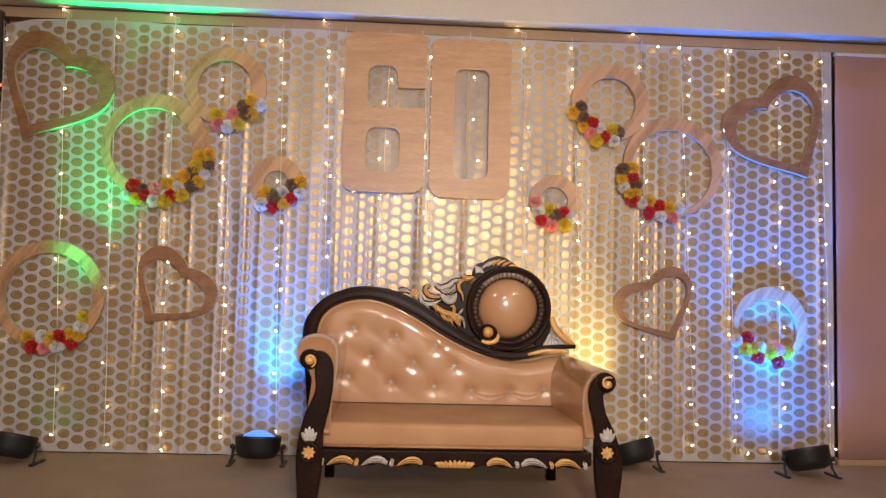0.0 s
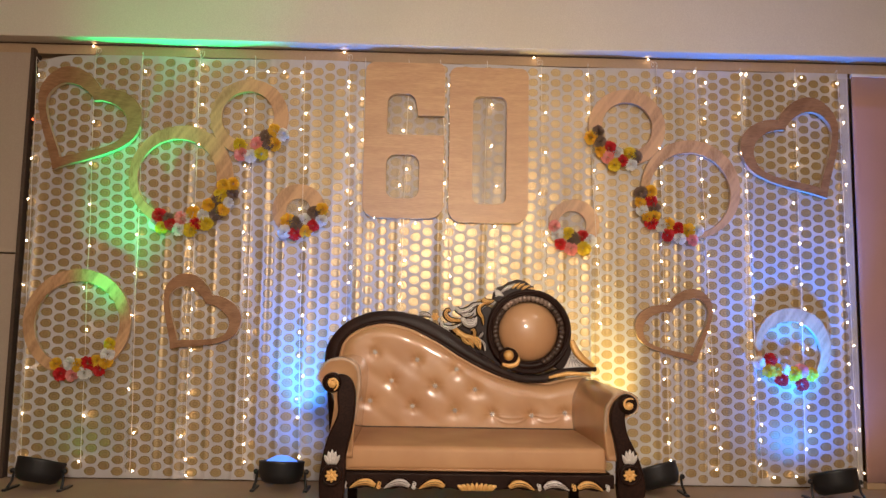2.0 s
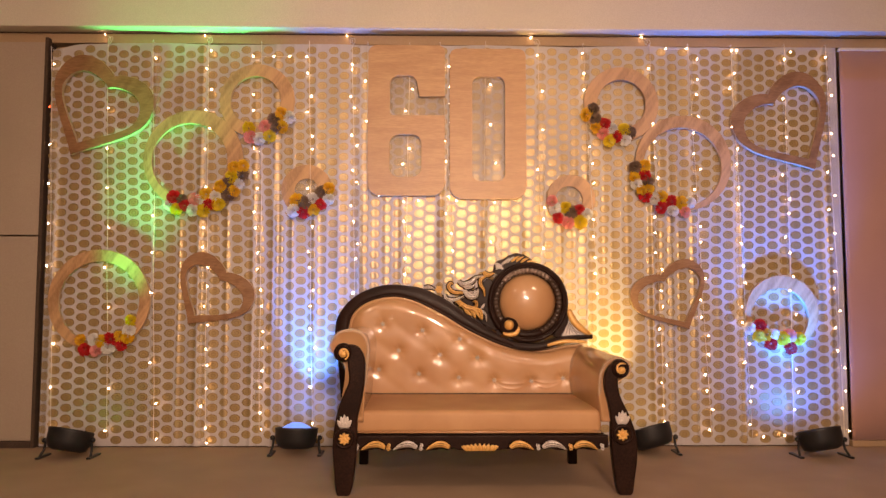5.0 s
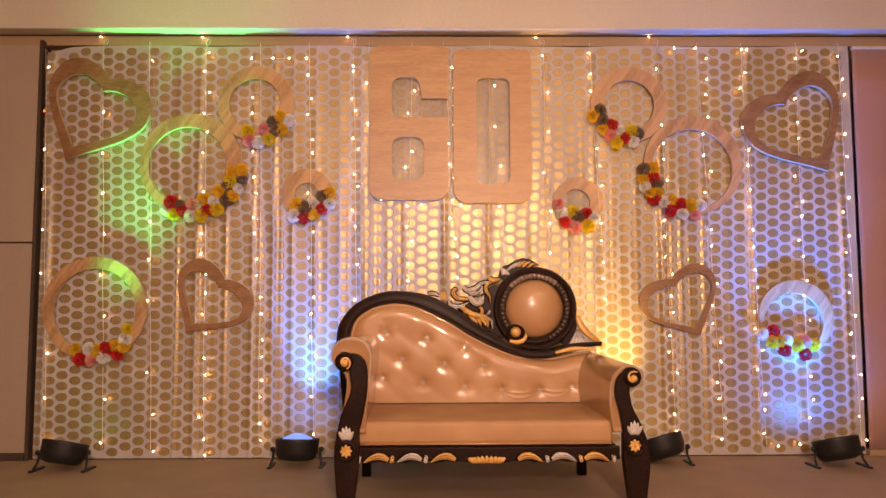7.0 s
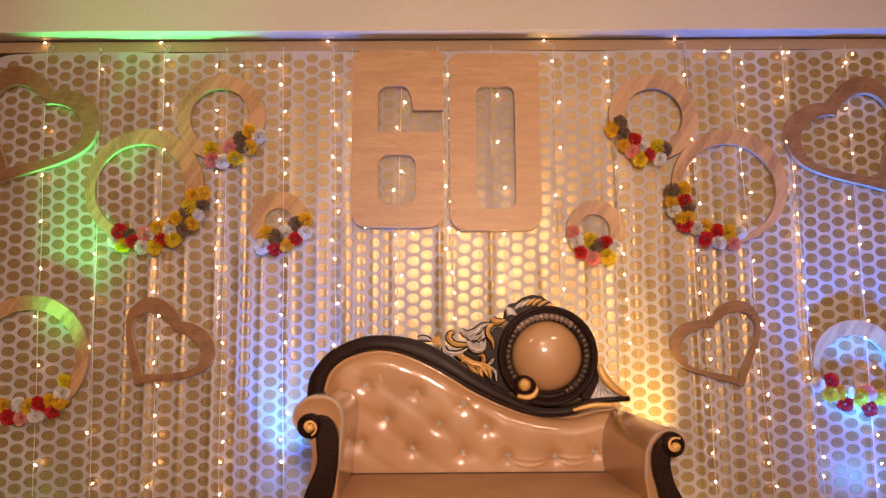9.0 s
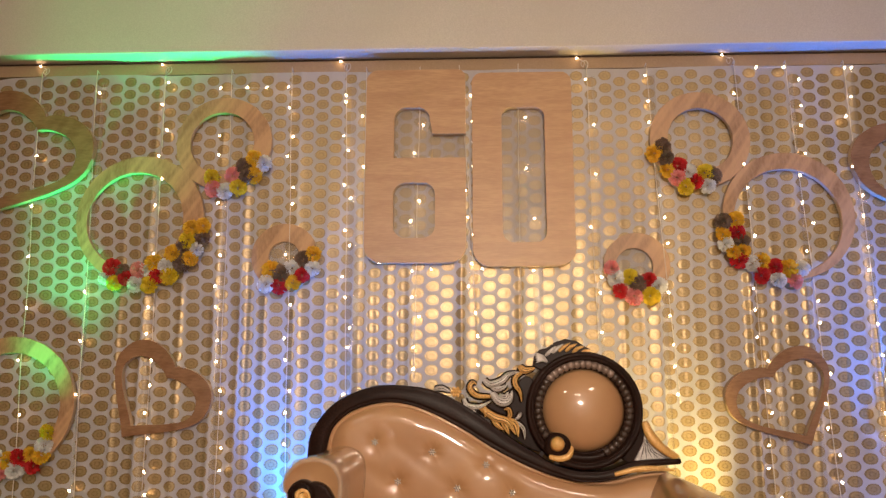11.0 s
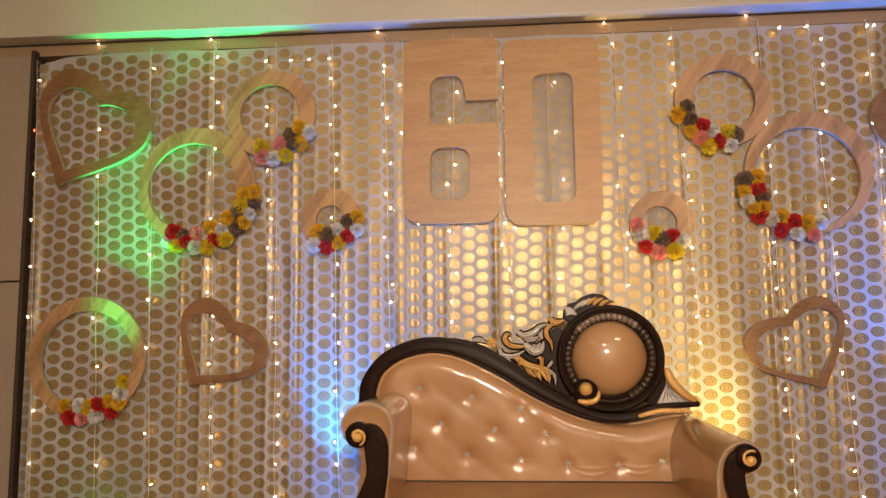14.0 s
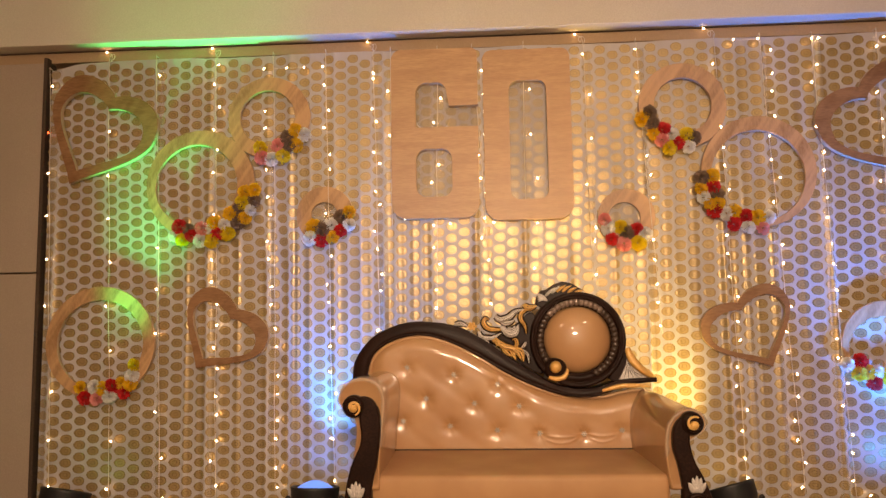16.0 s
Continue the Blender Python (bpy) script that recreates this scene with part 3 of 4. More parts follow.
def ring(at, r, hole, hole_r, flowers, label, seed):
    e = thing("wooden_ring", (at[0], 0.0, at[1]), label, "ring", "wooden rings on the backdrop")
    front = -0.022 if r < 0.2 else -0.028
    board([circle(*at, r), circle(*hole, hole_r)], WOOD_RING, e, front)
    if r < 0.2:
        pane(circle(*hole, hole_r), e)
    rng = random.Random(seed)
    for key, x, z in flowers:
        ob = new("flower", rng.choice(BLOOMS[key]))
        ob.parent = e
        ob.matrix_parent_inverse = Matrix.Translation(-e.location)
        ob.matrix_basis = pose(x, front - 0.008 - rng.uniform(0, 0.01), z, rng.uniform(-14, 14), rng.uniform(0, 360), rng.uniform(-14, 14)) @ Matrix.Scale(rng.uniform(1.02, 1.24), 4) @ Matrix.Scale(0.7, 4, (0, 1, 0))
        tagged(ob, PETAL[key][0] + " paper carnation")


ring((-1.402, 2.613), 0.285, (-1.413, 2.615), 0.19, [('y', -1.46, 2.4), ('p', -1.45, 2.33), ('w', -1.38, 2.32), ('p', -1.34, 2.41), ('y', -1.3, 2.34), ('b', -1.27, 2.47), ('o', -1.21, 2.41), ('o', -1.21, 2.51), ('w', -1.16, 2.48), ('b', -1.26, 2.41)], "wood-film ring with a short spray of paper flowers", 1)
ring((-1.878, 2.16), 0.377, (-1.905, 2.152), 0.285, [('o', -1.56, 2.1), ('o', -1.5, 2.11), ('y', -1.58, 2.03), ('b', -1.5, 2.04), ('w', -1.53, 1.97), ('b', -1.6, 1.98), ('o', -1.66, 1.95), ('o', -1.56, 1.92), ('b', -1.61, 1.89), ('y', -1.68, 1.82), ('w', -1.7, 1.88), ('o', -1.77, 1.89), ('w', -1.8, 1.86), ('r', -1.75, 1.82), ('y', -1.79, 1.77), ('p', -1.86, 1.85), ('w', -1.87, 1.77), ('r', -1.93, 1.81), ('b', -1.95, 1.85), ('r', -2.01, 1.87), ('y', -1.99, 1.78), ('w', -2.04, 1.81)], "large wood-film ring with a long garland of paper flowers", 2)
ring((-1.017, 1.931), 0.193, (-1.02, 1.927), 0.09, [('o', -0.85, 1.94), ('b', -0.91, 1.91), ('w', -0.85, 1.86), ('r', -0.91, 1.82), ('w', -0.97, 1.86), ('o', -0.96, 1.78), ('b', -1.03, 1.83), ('r', -1.04, 1.76), ('o', -1.09, 1.85), ('w', -1.11, 1.77)], "small wood-film ring with paper flowers below its hole", 3)
ring((-2.555, 1.093), 0.38, (-2.555, 1.083), 0.30, [('o', -2.68, 0.8), ('r', -2.64, 0.73), ('p', -2.56, 0.72), ('w', -2.58, 0.8), ('o', -2.52, 0.79), ('r', -2.46, 0.8), ('w', -2.47, 0.74), ('o', -2.39, 0.82), ('o', -2.33, 0.82), ('r', -2.37, 0.76), ('w', -2.32, 0.87), ('y', -2.31, 0.94)], "large wood-film ring low on the cloth with paper flowers", 4)
ring((1.387, 2.604), 0.288, (1.389, 2.605), 0.187, [('b', 1.17, 2.56), ('o', 1.12, 2.52), ('b', 1.18, 2.49), ('o', 1.19, 2.42), ('r', 1.25, 2.44), ('p', 1.24, 2.37), ('y', 1.29, 2.32), ('w', 1.31, 2.41), ('r', 1.35, 2.35), ('y', 1.4, 2.4), ('b', 1.45, 2.38), ('w', 1.41, 2.32)], "wood-film ring with paper flowers along its lower side", 5)
ring((1.858, 2.147), 0.369, (1.851, 2.118), 0.302, [('b', 1.48, 2.11), ('o', 1.55, 2.12), ('r', 1.56, 2.05), ('o', 1.48, 2.04), ('b', 1.58, 2.0), ('w', 1.49, 1.98), ('o', 1.53, 1.94), ('o', 1.59, 1.94), ('r', 1.56, 1.89), ('w', 1.63, 1.87), ('o', 1.69, 1.88), ('r', 1.68, 1.8), ('r', 1.76, 1.85), ('w', 1.77, 1.78), ('o', 1.83, 1.84), ('w', 1.9, 1.84), ('p', 1.86, 1.77)], "large wood-film ring with a garland down one side", 6)
ring((0.993, 1.867), 0.187, (0.978, 1.86), 0.105, [('p', 0.85, 1.85), ('y', 0.95, 1.8), ('w', 0.87, 1.79), ('r', 0.89, 1.72), ('p', 0.97, 1.69), ('b', 0.99, 1.76), ('r', 1.05, 1.78), ('y', 1.06, 1.69), ('w', 1.11, 1.75)], "small wood-film ring with pink and red paper flowers", 7)
ring((2.589, 1.01), 0.277, (2.571, 0.972), 0.217, [('w', 2.33, 0.89), ('r', 2.41, 0.91), ('y', 2.4, 0.83), ('o', 2.46, 0.84), ('r', 2.49, 0.77), ('w', 2.51, 0.84), ('y', 2.58, 0.81), ('p', 2.63, 0.83), ('r', 2.64, 0.74), ('y', 2.7, 0.81)], "wood-film ring low on the cloth above an uplighter", 8)

# ---- strings of small lights ----
BULB_ME = bpy.data.meshes.new("bulb")
_b = lathe([(0.0, -0.0085), (0.0036, -0.007), (0.0052, -0.002), (0.0048, 0.003), (0.0028, 0.0075), (0.0, 0.0085)], (0, 0, 0), "z", 8)
_b.to_mesh(BULB_ME), _b.free()
BULB_ME.materials.append(BULB)
BULB_RED_ME = BULB_ME.copy()
BULB_RED_ME.materials[0] = BULB_RED


def light_string(seed, lamps):
    """A wire that hangs from the top edge past its lamps, which stand off it a little."""
    rng = random.Random(seed)
    xs, zs = np.array([p[0] for p in lamps]), np.array([p[1] for p in lamps])
    slope, base = np.polyfit(zs, xs, 1) if len(lamps) > 6 else (0.0, float(np.median(xs)))
    low = max(0.06, min(zs) - 0.05)
    at = lambda z: float(base + slope * z) + 0.01 * noise.noise((seed, z * 1.4, 0.5))
    z_top = top_edge(at(3.0)) + 0.012
    e = thing("fairy_light_string", (at(z_top), 0.0, z_top), "thin clear wire of warm white fairy lights hanging down the cloth", "fairy lights", "fairy lights on the backdrop")
    depth = lambda x, z: -0.014
    path = [Vector((at(z), depth(at(z), z) - 0.008 * (1 + noise.noise((seed, z * 2, 9))), z)) for z in np.linspace(z_top, low, 44)]
    path.insert(0, Vector((at(z_top), 0.05, z_top - 0.02)))
    part("wire", tube(path, 0.0022, 5), WIRE, e)
    lead = [p for p in lamps if abs(p[0] - at(p[1])) > 0.07 and p[1] > 2.9]
    if lead:
        far = min(p[0] for p in lead), max(p[0] for p in lead)
        ends = sorted((far[0], far[1], at(z_top)))
        part("lead_wire", tube([Vector((ends[0] + (ends[-1] - ends[0]) * u / 12, -0.02, lead[0][1] + 0.006 * noise.noise((u * 0.6, seed, 3)))) for u in range(13)], 0.0016, 4), WIRE, e)
    spots = [(x, depth(x, z) - 0.014, z) for x, z in lamps]
    if seed in (21, 23, 26, 31, 33):
        # the string's start: a loop tucked over the top edge, its first lamp on the strip of wall above
        x, z = at(z_top), z_top
        loop = spline([Vector((x, -0.012, z - 0.03)), Vector((x + 0.018, 0.012, z + 0.012)), Vector((x + 0.006, 0.03, z + 0.045)), Vector((x - 0.022, 0.03, z + 0.03)), Vector((x - 0.012, 0.02, z)), Vector((x - 0.004, 0.026, z + 0.035)), Vector((x - 0.045, 0.034, z + 0.06))], 6)
        part("loop_wire", tube(loop, 0.0022, 5), WIRE, e)
        spots.append((x - 0.047, 0.03, z + 0.062))
    for x, y, z in spots:
        ob = new("bulb", BULB_ME)
        ob.parent, ob.matrix_parent_inverse = e, Matrix.Translation(-e.location)
        ob.matrix_basis = pose(x, y, z, rng.uniform(-60, 60), rng.uniform(-60, 60), 0)


light_string(20, [(-2.95, 2.89), (-2.96, 2.27), (-2.96, 1.97), (-2.95, 1.67), (-2.95, 1.35), (-2.88, 0.77), (-2.89, 0.45), (-2.88, 0.15)])
light_string(21, [(-2.53, 2.55), (-2.53, 2.24), (-2.52, 1.94), (-2.5, 1.64), (-2.52, 1.34), (-2.48, 1.04), (-2.46, 0.44), (-2.48, 0.13)])
light_string(22, [(-2.18, 2.94), (-2.2, 2.64), (-2.17, 1.73), (-2.17, 1.45), (-2.17, 1.15), (-2.16, 0.63), (-2.11, 0.33), (-2.1, 0.07)])
light_string(23, [(-1.76, 3.0), (-1.79, 2.86), (-1.75, 2.7), (-1.79, 2.54), (-1.76, 2.4), (-1.79, 2.24), (-1.78, 1.95), (-1.79, 1.64), (-1.79, 1.49), (-1.75, 1.34), (-1.75, 1.2), (-1.77, 1.05), (-1.74, 0.91), (-1.75, 0.73), (-1.74, 0.61), (-1.74, 0.44), (-1.78, 0.31), (-1.74, 0.15), (-1.73, 0.04)])
light_string(24, [(-1.44, 2.96), (-1.28, 2.96), (-1.16, 2.96), (-1.43, 2.66), (-1.43, 2.54), (-1.42, 2.25), (-1.41, 2.06), (-1.39, 1.94), (-1.41, 1.76), (-1.4, 1.64), (-1.38, 1.45), (-1.38, 1.33), (-1.35, 1.17), (-1.34, 1.05), (-1.33, 0.86), (-1.33, 0.74), (-1.33, 0.57), (-1.34, 0.45), (-1.34, 0.26), (-1.33, 0.14)])
light_string(25, [(-1.03, 2.96), (-1.02, 2.83), (-0.99, 2.65), (-1.02, 2.53), (-0.98, 2.34), (-0.98, 2.24), (-1.01, 1.94), (-0.97, 1.65), (-1.0, 1.46), (-0.99, 1.34), (-0.96, 1.17), (-0.98, 1.05), (-0.98, 0.88), (-0.94, 0.74), (-0.98, 0.58), (-0.97, 0.45), (-0.95, 0.18)])
light_string(26, [(-0.68, 2.9), (-0.68, 2.86), (-0.69, 2.65), (-0.66, 2.56), (-0.68, 2.35), (-0.64, 2.27), (-0.67, 2.08), (-0.64, 1.99), (-0.68, 1.81), (-0.66, 1.69), (-0.63, 1.52), (-0.64, 1.41), (-0.66, 1.15)])
light_string(27, [(-0.58, 2.77), (-0.57, 2.46), (-0.55, 2.16), (-0.47, 1.89)])
light_string(28, [(-0.25, 2.85), (-0.22, 2.71), (-0.27, 2.54), (-0.24, 2.25), (-0.29, 2.13), (-0.28, 1.84), (-0.17, 1.85), (-0.28, 1.69), (-0.24, 1.58), (-0.27, 1.41), (-0.27, 1.29)])
light_string(29, [(-0.14, 3.03), (0.02, 3.0), (0.06, 2.89), (0.07, 2.73), (0.07, 2.6), (0.07, 2.45), (0.03, 2.31), (0.04, 2.15), (0.07, 2.05), (0.06, 1.88), (0.04, 1.75), (0.08, 1.6), (0.09, 1.47), (0.09, 1.31)])
light_string(30, [(0.16, 2.99), (0.47, 3.0), (0.38, 2.75), (0.38, 2.44), (0.42, 2.14), (0.41, 1.84), (0.12, 1.85), (0.38, 1.54)])
light_string(31, [(0.74, 2.98), (0.78, 2.7), (0.78, 2.4), (0.74, 2.09), (0.63, 1.99), (0.79, 1.8), (0.78, 1.71), (0.78, 1.49)])
light_string(32, [(1.09, 3.0), (1.1, 2.84), (1.1, 2.71), (1.14, 2.27), (1.16, 2.14), (1.17, 1.99), (1.16, 1.71), (1.16, 1.58), (1.17, 1.42), (1.17, 1.3), (1.18, 1.15)])
light_string(33, [(1.6, 2.88), (1.63, 2.45), (1.64, 2.31), (1.64, 2.19), (1.66, 2.03), (1.63, 1.73), (1.63, 1.61), (1.63, 1.46), (1.68, 1.33), (1.67, 1.17), (1.68, 1.05), (1.65, 0.88), (1.64, 0.76), (1.7, 0.61), (1.66, 0.48), (1.67, 0.31), (1.68, 0.19)])
light_string(34, [(1.74, 3.04), (1.9, 3.04), (1.98, 2.96), (1.98, 2.8), (1.97, 2.68), (1.98, 2.51), (1.94, 2.38), (1.94, 2.22), (1.99, 2.1), (1.94, 1.94), (1.98, 1.66), (1.98, 1.54), (2.01, 1.26), (1.97, 1.1), (1.97, 0.97), (2.02, 0.83), (2.02, 0.69), (1.99, 0.54), (2.0, 0.42), (2.04, 0.28), (2.01, 0.13)])
light_string(35, [(2.25, 3.03), (2.29, 3.03), (2.27, 2.85), (2.23, 2.73), (2.27, 2.56), (2.24, 2.43), (2.28, 2.26), (2.27, 2.14), (2.28, 1.96), (2.27, 1.83), (2.29, 1.66), (2.29, 1.53), (2.3, 1.36), (2.31, 1.23), (2.28, 1.05), (2.28, 0.93), (2.33, 0.77), (2.29, 0.63), (2.34, 0.45), (2.33, 0.34), (2.32, 0.17), (2.42, 0.08)])
light_string(36, [(2.71, 3.02), (2.66, 2.96), (2.64, 2.65), (2.66, 2.47), (2.66, 2.35), (2.62, 2.06), (2.67, 1.87), (2.66, 1.76), (2.63, 1.58), (2.66, 1.46), (2.68, 1.28), (2.65, 1.17), (2.69, 0.99), (2.65, 0.87), (2.68, 0.58), (2.69, 0.41), (2.66, 0.28), (2.58, 0.09)])
light_string(37, [(2.98, 2.98), (3.01, 2.8), (3.02, 2.68), (3.01, 2.38), (3.02, 2.21), (2.97, 2.08), (3.02, 1.9), (2.97, 1.79), (3.01, 1.61), (2.98, 1.49), (3.0, 1.32), (2.99, 1.19), (3.03, 1.02), (2.99, 0.89), (3.0, 0.72), (3.05, 0.59), (3.05, 0.42), (3.02, 0.29), (3.07, 0.12)])
red = thing("indicator_lamp", (-2.975, 0.0, 2.56), "tiny red lamp on the light string's wire", "lamp")
rb = part("bulb", BULB_RED_ME, BULB_RED, red)
rb.data.materials.pop()
rb.matrix_basis = pose(-2.975, -0.02, 2.56)


# ---- colour uplighters on the floor ----
def uplighter(x, y, roll, tilt, lean, colour, watts, label, cone=80, spill=0, tip=-15, dome=0.07):
    """A squat can tipped towards the cloth; its lamp throws a beam tilted sideways and leaning to the wall."""
    e = thing("uplighter", (x, y, 0.0), label, "stage light", "uplighters along the backdrop")
    m = pose(x, y, 0.112, tip, roll, 0)
    can = lathe([(0.0, -0.07), (0.09, -0.07), (0.125, -0.055), (0.145, -0.01), (0.15, 0.06), (0.153, 0.072), (0.146, 0.078), (0.138, 0.074), (0.134, 0.05), (0.0, 0.045)], (0, 0, 0), "z", 36)
    can.transform(m)
    part("housing", can, BLACK, e, "black round flat lamp housing")
    lens = lathe([(0.0, dome), (0.04, 0.1 * 0.055 + 0.9 * dome), (0.085, 0.45 * 0.055 + 0.55 * dome), (0.133, 0.055)], (0, 0, 0), "z", 28)
    lens.transform(m)
    part("lens", lens, glow("lens_" + label.split("-")[0], [0.12 + 0.88 * c for c in colour], 0.9), e, "glowing domed lens")
    for s in (-1, 1):
        part("bracket", tube([Vector((x + s * 0.158, y, 0.12)), Vector((x + s * 0.165, y - 0.01, 0.055)), Vector((x + s * 0.175, y - 0.05, 0.012))], 0.009, 6), BLACK, e)
        part("foot", box(x + s * 0.175 - 0.014, x + s * 0.175 + 0.014, y - 0.09, y + 0.09, 0.0, 0.014, 0.003), BLACK, e, soft=False)
        part("knob", lathe([(0.0, 0.0), (0.016, 0.0), (0.018, 0.012), (0.0, 0.014)], (x + s * 0.168, y - 0.012, 0.118), "y", 12), BLACK, e)
    lamp("uplighter_beam", "SPOT", pose(x, y + 0.03, 0.225, lean, tilt, 0) @ pose(0, 0, 0, 180, 0, 0), watts, colour, cone=cone, blend=1.0, soft=0.06)
    if spill:
        lamp("uplighter_spill", "SPOT", pose(x, y + 0.03, 0.225, -35, tilt, 0) @ pose(0, 0, 0, 180, 0, 0), spill, colour, cone=150, blend=1.0, soft=0.08)
    return e


uplighter(-2.6, -0.33, 8, 12, -2, (0.0, 0.9, 0.24), 1200, "green-lit round black uplighter on the floor beneath the backdrop", 33)
uplighter(-1.03, -0.25, 1, 11, -11, (0.0, 0.22, 1.0), 340, "blue-lit round black uplighter on the floor beside the sofa", 72, 9, tip=-7, dome=0.115)
uplighter(1.52, -0.24, -15, -24, -7, (1.0, 0.78, 0.25), 190, "amber-lit round black uplighter tipped towards the sofa", 54)
uplighter(2.68, -0.36, -8, -7, -14, (0.0, 0.2, 1.0), 520, "royal-blue-lit round black uplighter at the backdrop's end", 60, 26)

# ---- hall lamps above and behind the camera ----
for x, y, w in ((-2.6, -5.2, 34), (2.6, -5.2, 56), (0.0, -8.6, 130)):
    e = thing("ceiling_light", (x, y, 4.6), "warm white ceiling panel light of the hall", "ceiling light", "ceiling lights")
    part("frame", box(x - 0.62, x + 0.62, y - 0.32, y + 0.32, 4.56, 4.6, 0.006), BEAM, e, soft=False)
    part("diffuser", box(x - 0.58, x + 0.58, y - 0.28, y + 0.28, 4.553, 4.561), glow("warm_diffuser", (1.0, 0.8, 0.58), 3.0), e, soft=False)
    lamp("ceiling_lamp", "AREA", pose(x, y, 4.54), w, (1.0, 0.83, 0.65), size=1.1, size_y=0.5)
e = thing("floodlight", (0.6, -8.2, 0.0), "warm floodlight on a black stand facing the stage", "floodlight")
part("stand", tube([Vector((0.6, -8.2, 0.0)), Vector((0.6, -8.2, 2.25))], 0.02, 10), BLACK, e)
part("base", lathe([(0.0, 0.03), (0.2, 0.02), (0.22, 0.0), (0.0, 0.0)], (0.6, -8.2, 0), "z", 24), BLACK, e)
part("head", box(0.28, 0.92, -8.32, -8.2, 2.22, 2.68, 0.02), BLACK, e, soft=False)
flood = lamp("flood_beam", "AREA", look((0.6, -8.15, 2.45), (0.05, 0, 1.75)), 71, (1.0, 0.83, 0.65), size=0.6, size_y=0.42)
flood.data.spread = radians(85)

# ---- the carved sofa ----
sofa = thing("sofa", (0.2, -1.0, 0.0), "tan leatherette settee with dark carved frame and gold scrolls", "sofa")
YB, YF = -0.60, -1.39   # back and front planes

# seat
seat_block = box(-0.51, 0.91, YF + 0.03, YB - 0.01, 0.335, 0.462, 0.028, 4)
for v in seat_block.verts:
    v.co.z += 0.03 * (v.co.y - YF) if v.co.z > 0.4 else 0
part("seat", seat_block, SEAT, sofa, "flat tan leatherette seat in clear film")
part("seat_piping", join(tube([Vector((-0.5, YF + 0.034, 0.34)), Vector((0.9, YF + 0.034, 0.34))], 0.007, 6)), LEATHER, sofa)
apron = slab([[(-0.53, 0.325), (0.94, 0.325)] + [(0.94 - 1.47 * i / 48, 0.25 + 0.008 * math.cos(i / 48 * math.tau * 8)) for i in range(49)]], YF + 0.005, YF + 0.05, 0.006)
part("apron", apron, DARK, sofa, "dark carved front rail", soft=False)
part("seat_base", box(-0.53, 0.93, YF + 0.06, YB + 0.03, 0.24, 0.33, 0.004), DARK, sofa, soft=False)


def leaf(points, r0, y, flat=0.5, lift=0.012):
    """A carved leaf or scroll: a bar that swells and tapers along a smooth line in the x-z plane."""
    line = [Vector((p.x, y - lift * math.sin(math.pi * i / (len(points) * 6)), p.y)) for i, p in enumerate(spline([Vector((*q, 0)) for q in points], 6))]
    return tube(line, lambda u: max(0.0015, r0 * math.sin(math.pi * min(1, 0.18 + 0.82 * u)) ** 0.8), 7, flat)


def leaf_back(points, r0, y):
    """The dark cut edge behind a leaf, a little wider than it."""
    line = [Vector((p.x, y + 0.012, p.y)) for p in spline([Vector((*q, 0)) for q in points], 6)]
    return tube(line, lambda u: 0.008 + r0 * math.sin(math.pi * min(1, 0.18 + 0.82 * u)) ** 0.8, 7, 0.6)


def veins(points, r0, y):
    """Two thin dark grooves along a leaf's face."""
    mid, out = spline([Vector((*q, 0)) for q in points], 6), []
    n = len(mid)
    for off in ((-0.36, 0.3) if r0 > 0.013 else (0.0,)):
        line = []
        for i in range(2, n - 2):
            d = (mid[i + 1] - mid[i - 1]).normalized()
            r = r0 * math.sin(math.pi * min(1, 0.18 + 0.82 * i / (n - 1))) ** 0.8
            face = 0.6 * r * math.sqrt(1 - off * off) * 0.97
            line.append(Vector((mid[i].x - d.y * off * r, y - 0.02 * math.sin(math.pi * i / (len(points) * 6)) - face, mid[i].y + d.x * off * r)))
        if len(line) > 2:
            out.append(tube(line, lambda u: 0.0004 + 0.0012 * math.sin(math.pi * u), 5))
    return out


def curl(cx, cz, r, turns, start, hand, r0, y):
    """A spiral scroll that winds in to its eye."""
    n = int(26 * turns)
    line = []
    for i in range(n + 1):
        u = i / n
        a = start + hand * turns * math.tau * u
        rr = r * (1 - 0.8 * u)
        line.append(Vector((cx + rr * math.cos(a), y - 0.008 * u, cz + rr * math.sin(a))))
    return tube(line, lambda u: r0 * (0.55 + 0.6 * u), 7, 0.7)


# carving along the front rail: leaves to both sides of a fluted shell, a pair of curls between neighbours
for side in (-1, 1):
    for dx, tone in ((0.24, GOLD), (0.425, SILVER), (0.605, GOLD)):
        x = 0.205 + side * dx
        line = [(x - side * 0.068, 0.262), (x - side * 0.03, 0.282), (x + side * 0.015, 0.278), (x + side * 0.066, 0.25)]
        blade = part("carved_leaf", leaf(line, 0.019, YF - 0.006), tone, sofa, "painted carved leaf")
        part("leaf_edge", join(leaf_back(line, 0.02, YF - 0.012), *veins(line, 0.019, YF - 0.006)), DARK, blade, "dark cut edge and veins")
        for up, c in ((0.272, 1), (0.256, -1)):
            part("carved_curl", curl(x + side * 0.092, up, 0.012, 1.2, 2.0, c * side, 0.0042, YF - 0.004), SILVER if tone is GOLD else GOLD, sofa)
for i in range(9):
    u = i / 4 - 1
    line = [(0.205 + 0.07 * u, 0.244), (0.205 + 0.088 * u, 0.264), (0.205 + 0.105 * u, 0.286 - 0.018 * u * u)]
    part("shell_flute", leaf(line, 0.0125, YF - 0.006, 0.6), GOLD, sofa, "gilded flute of the shell")

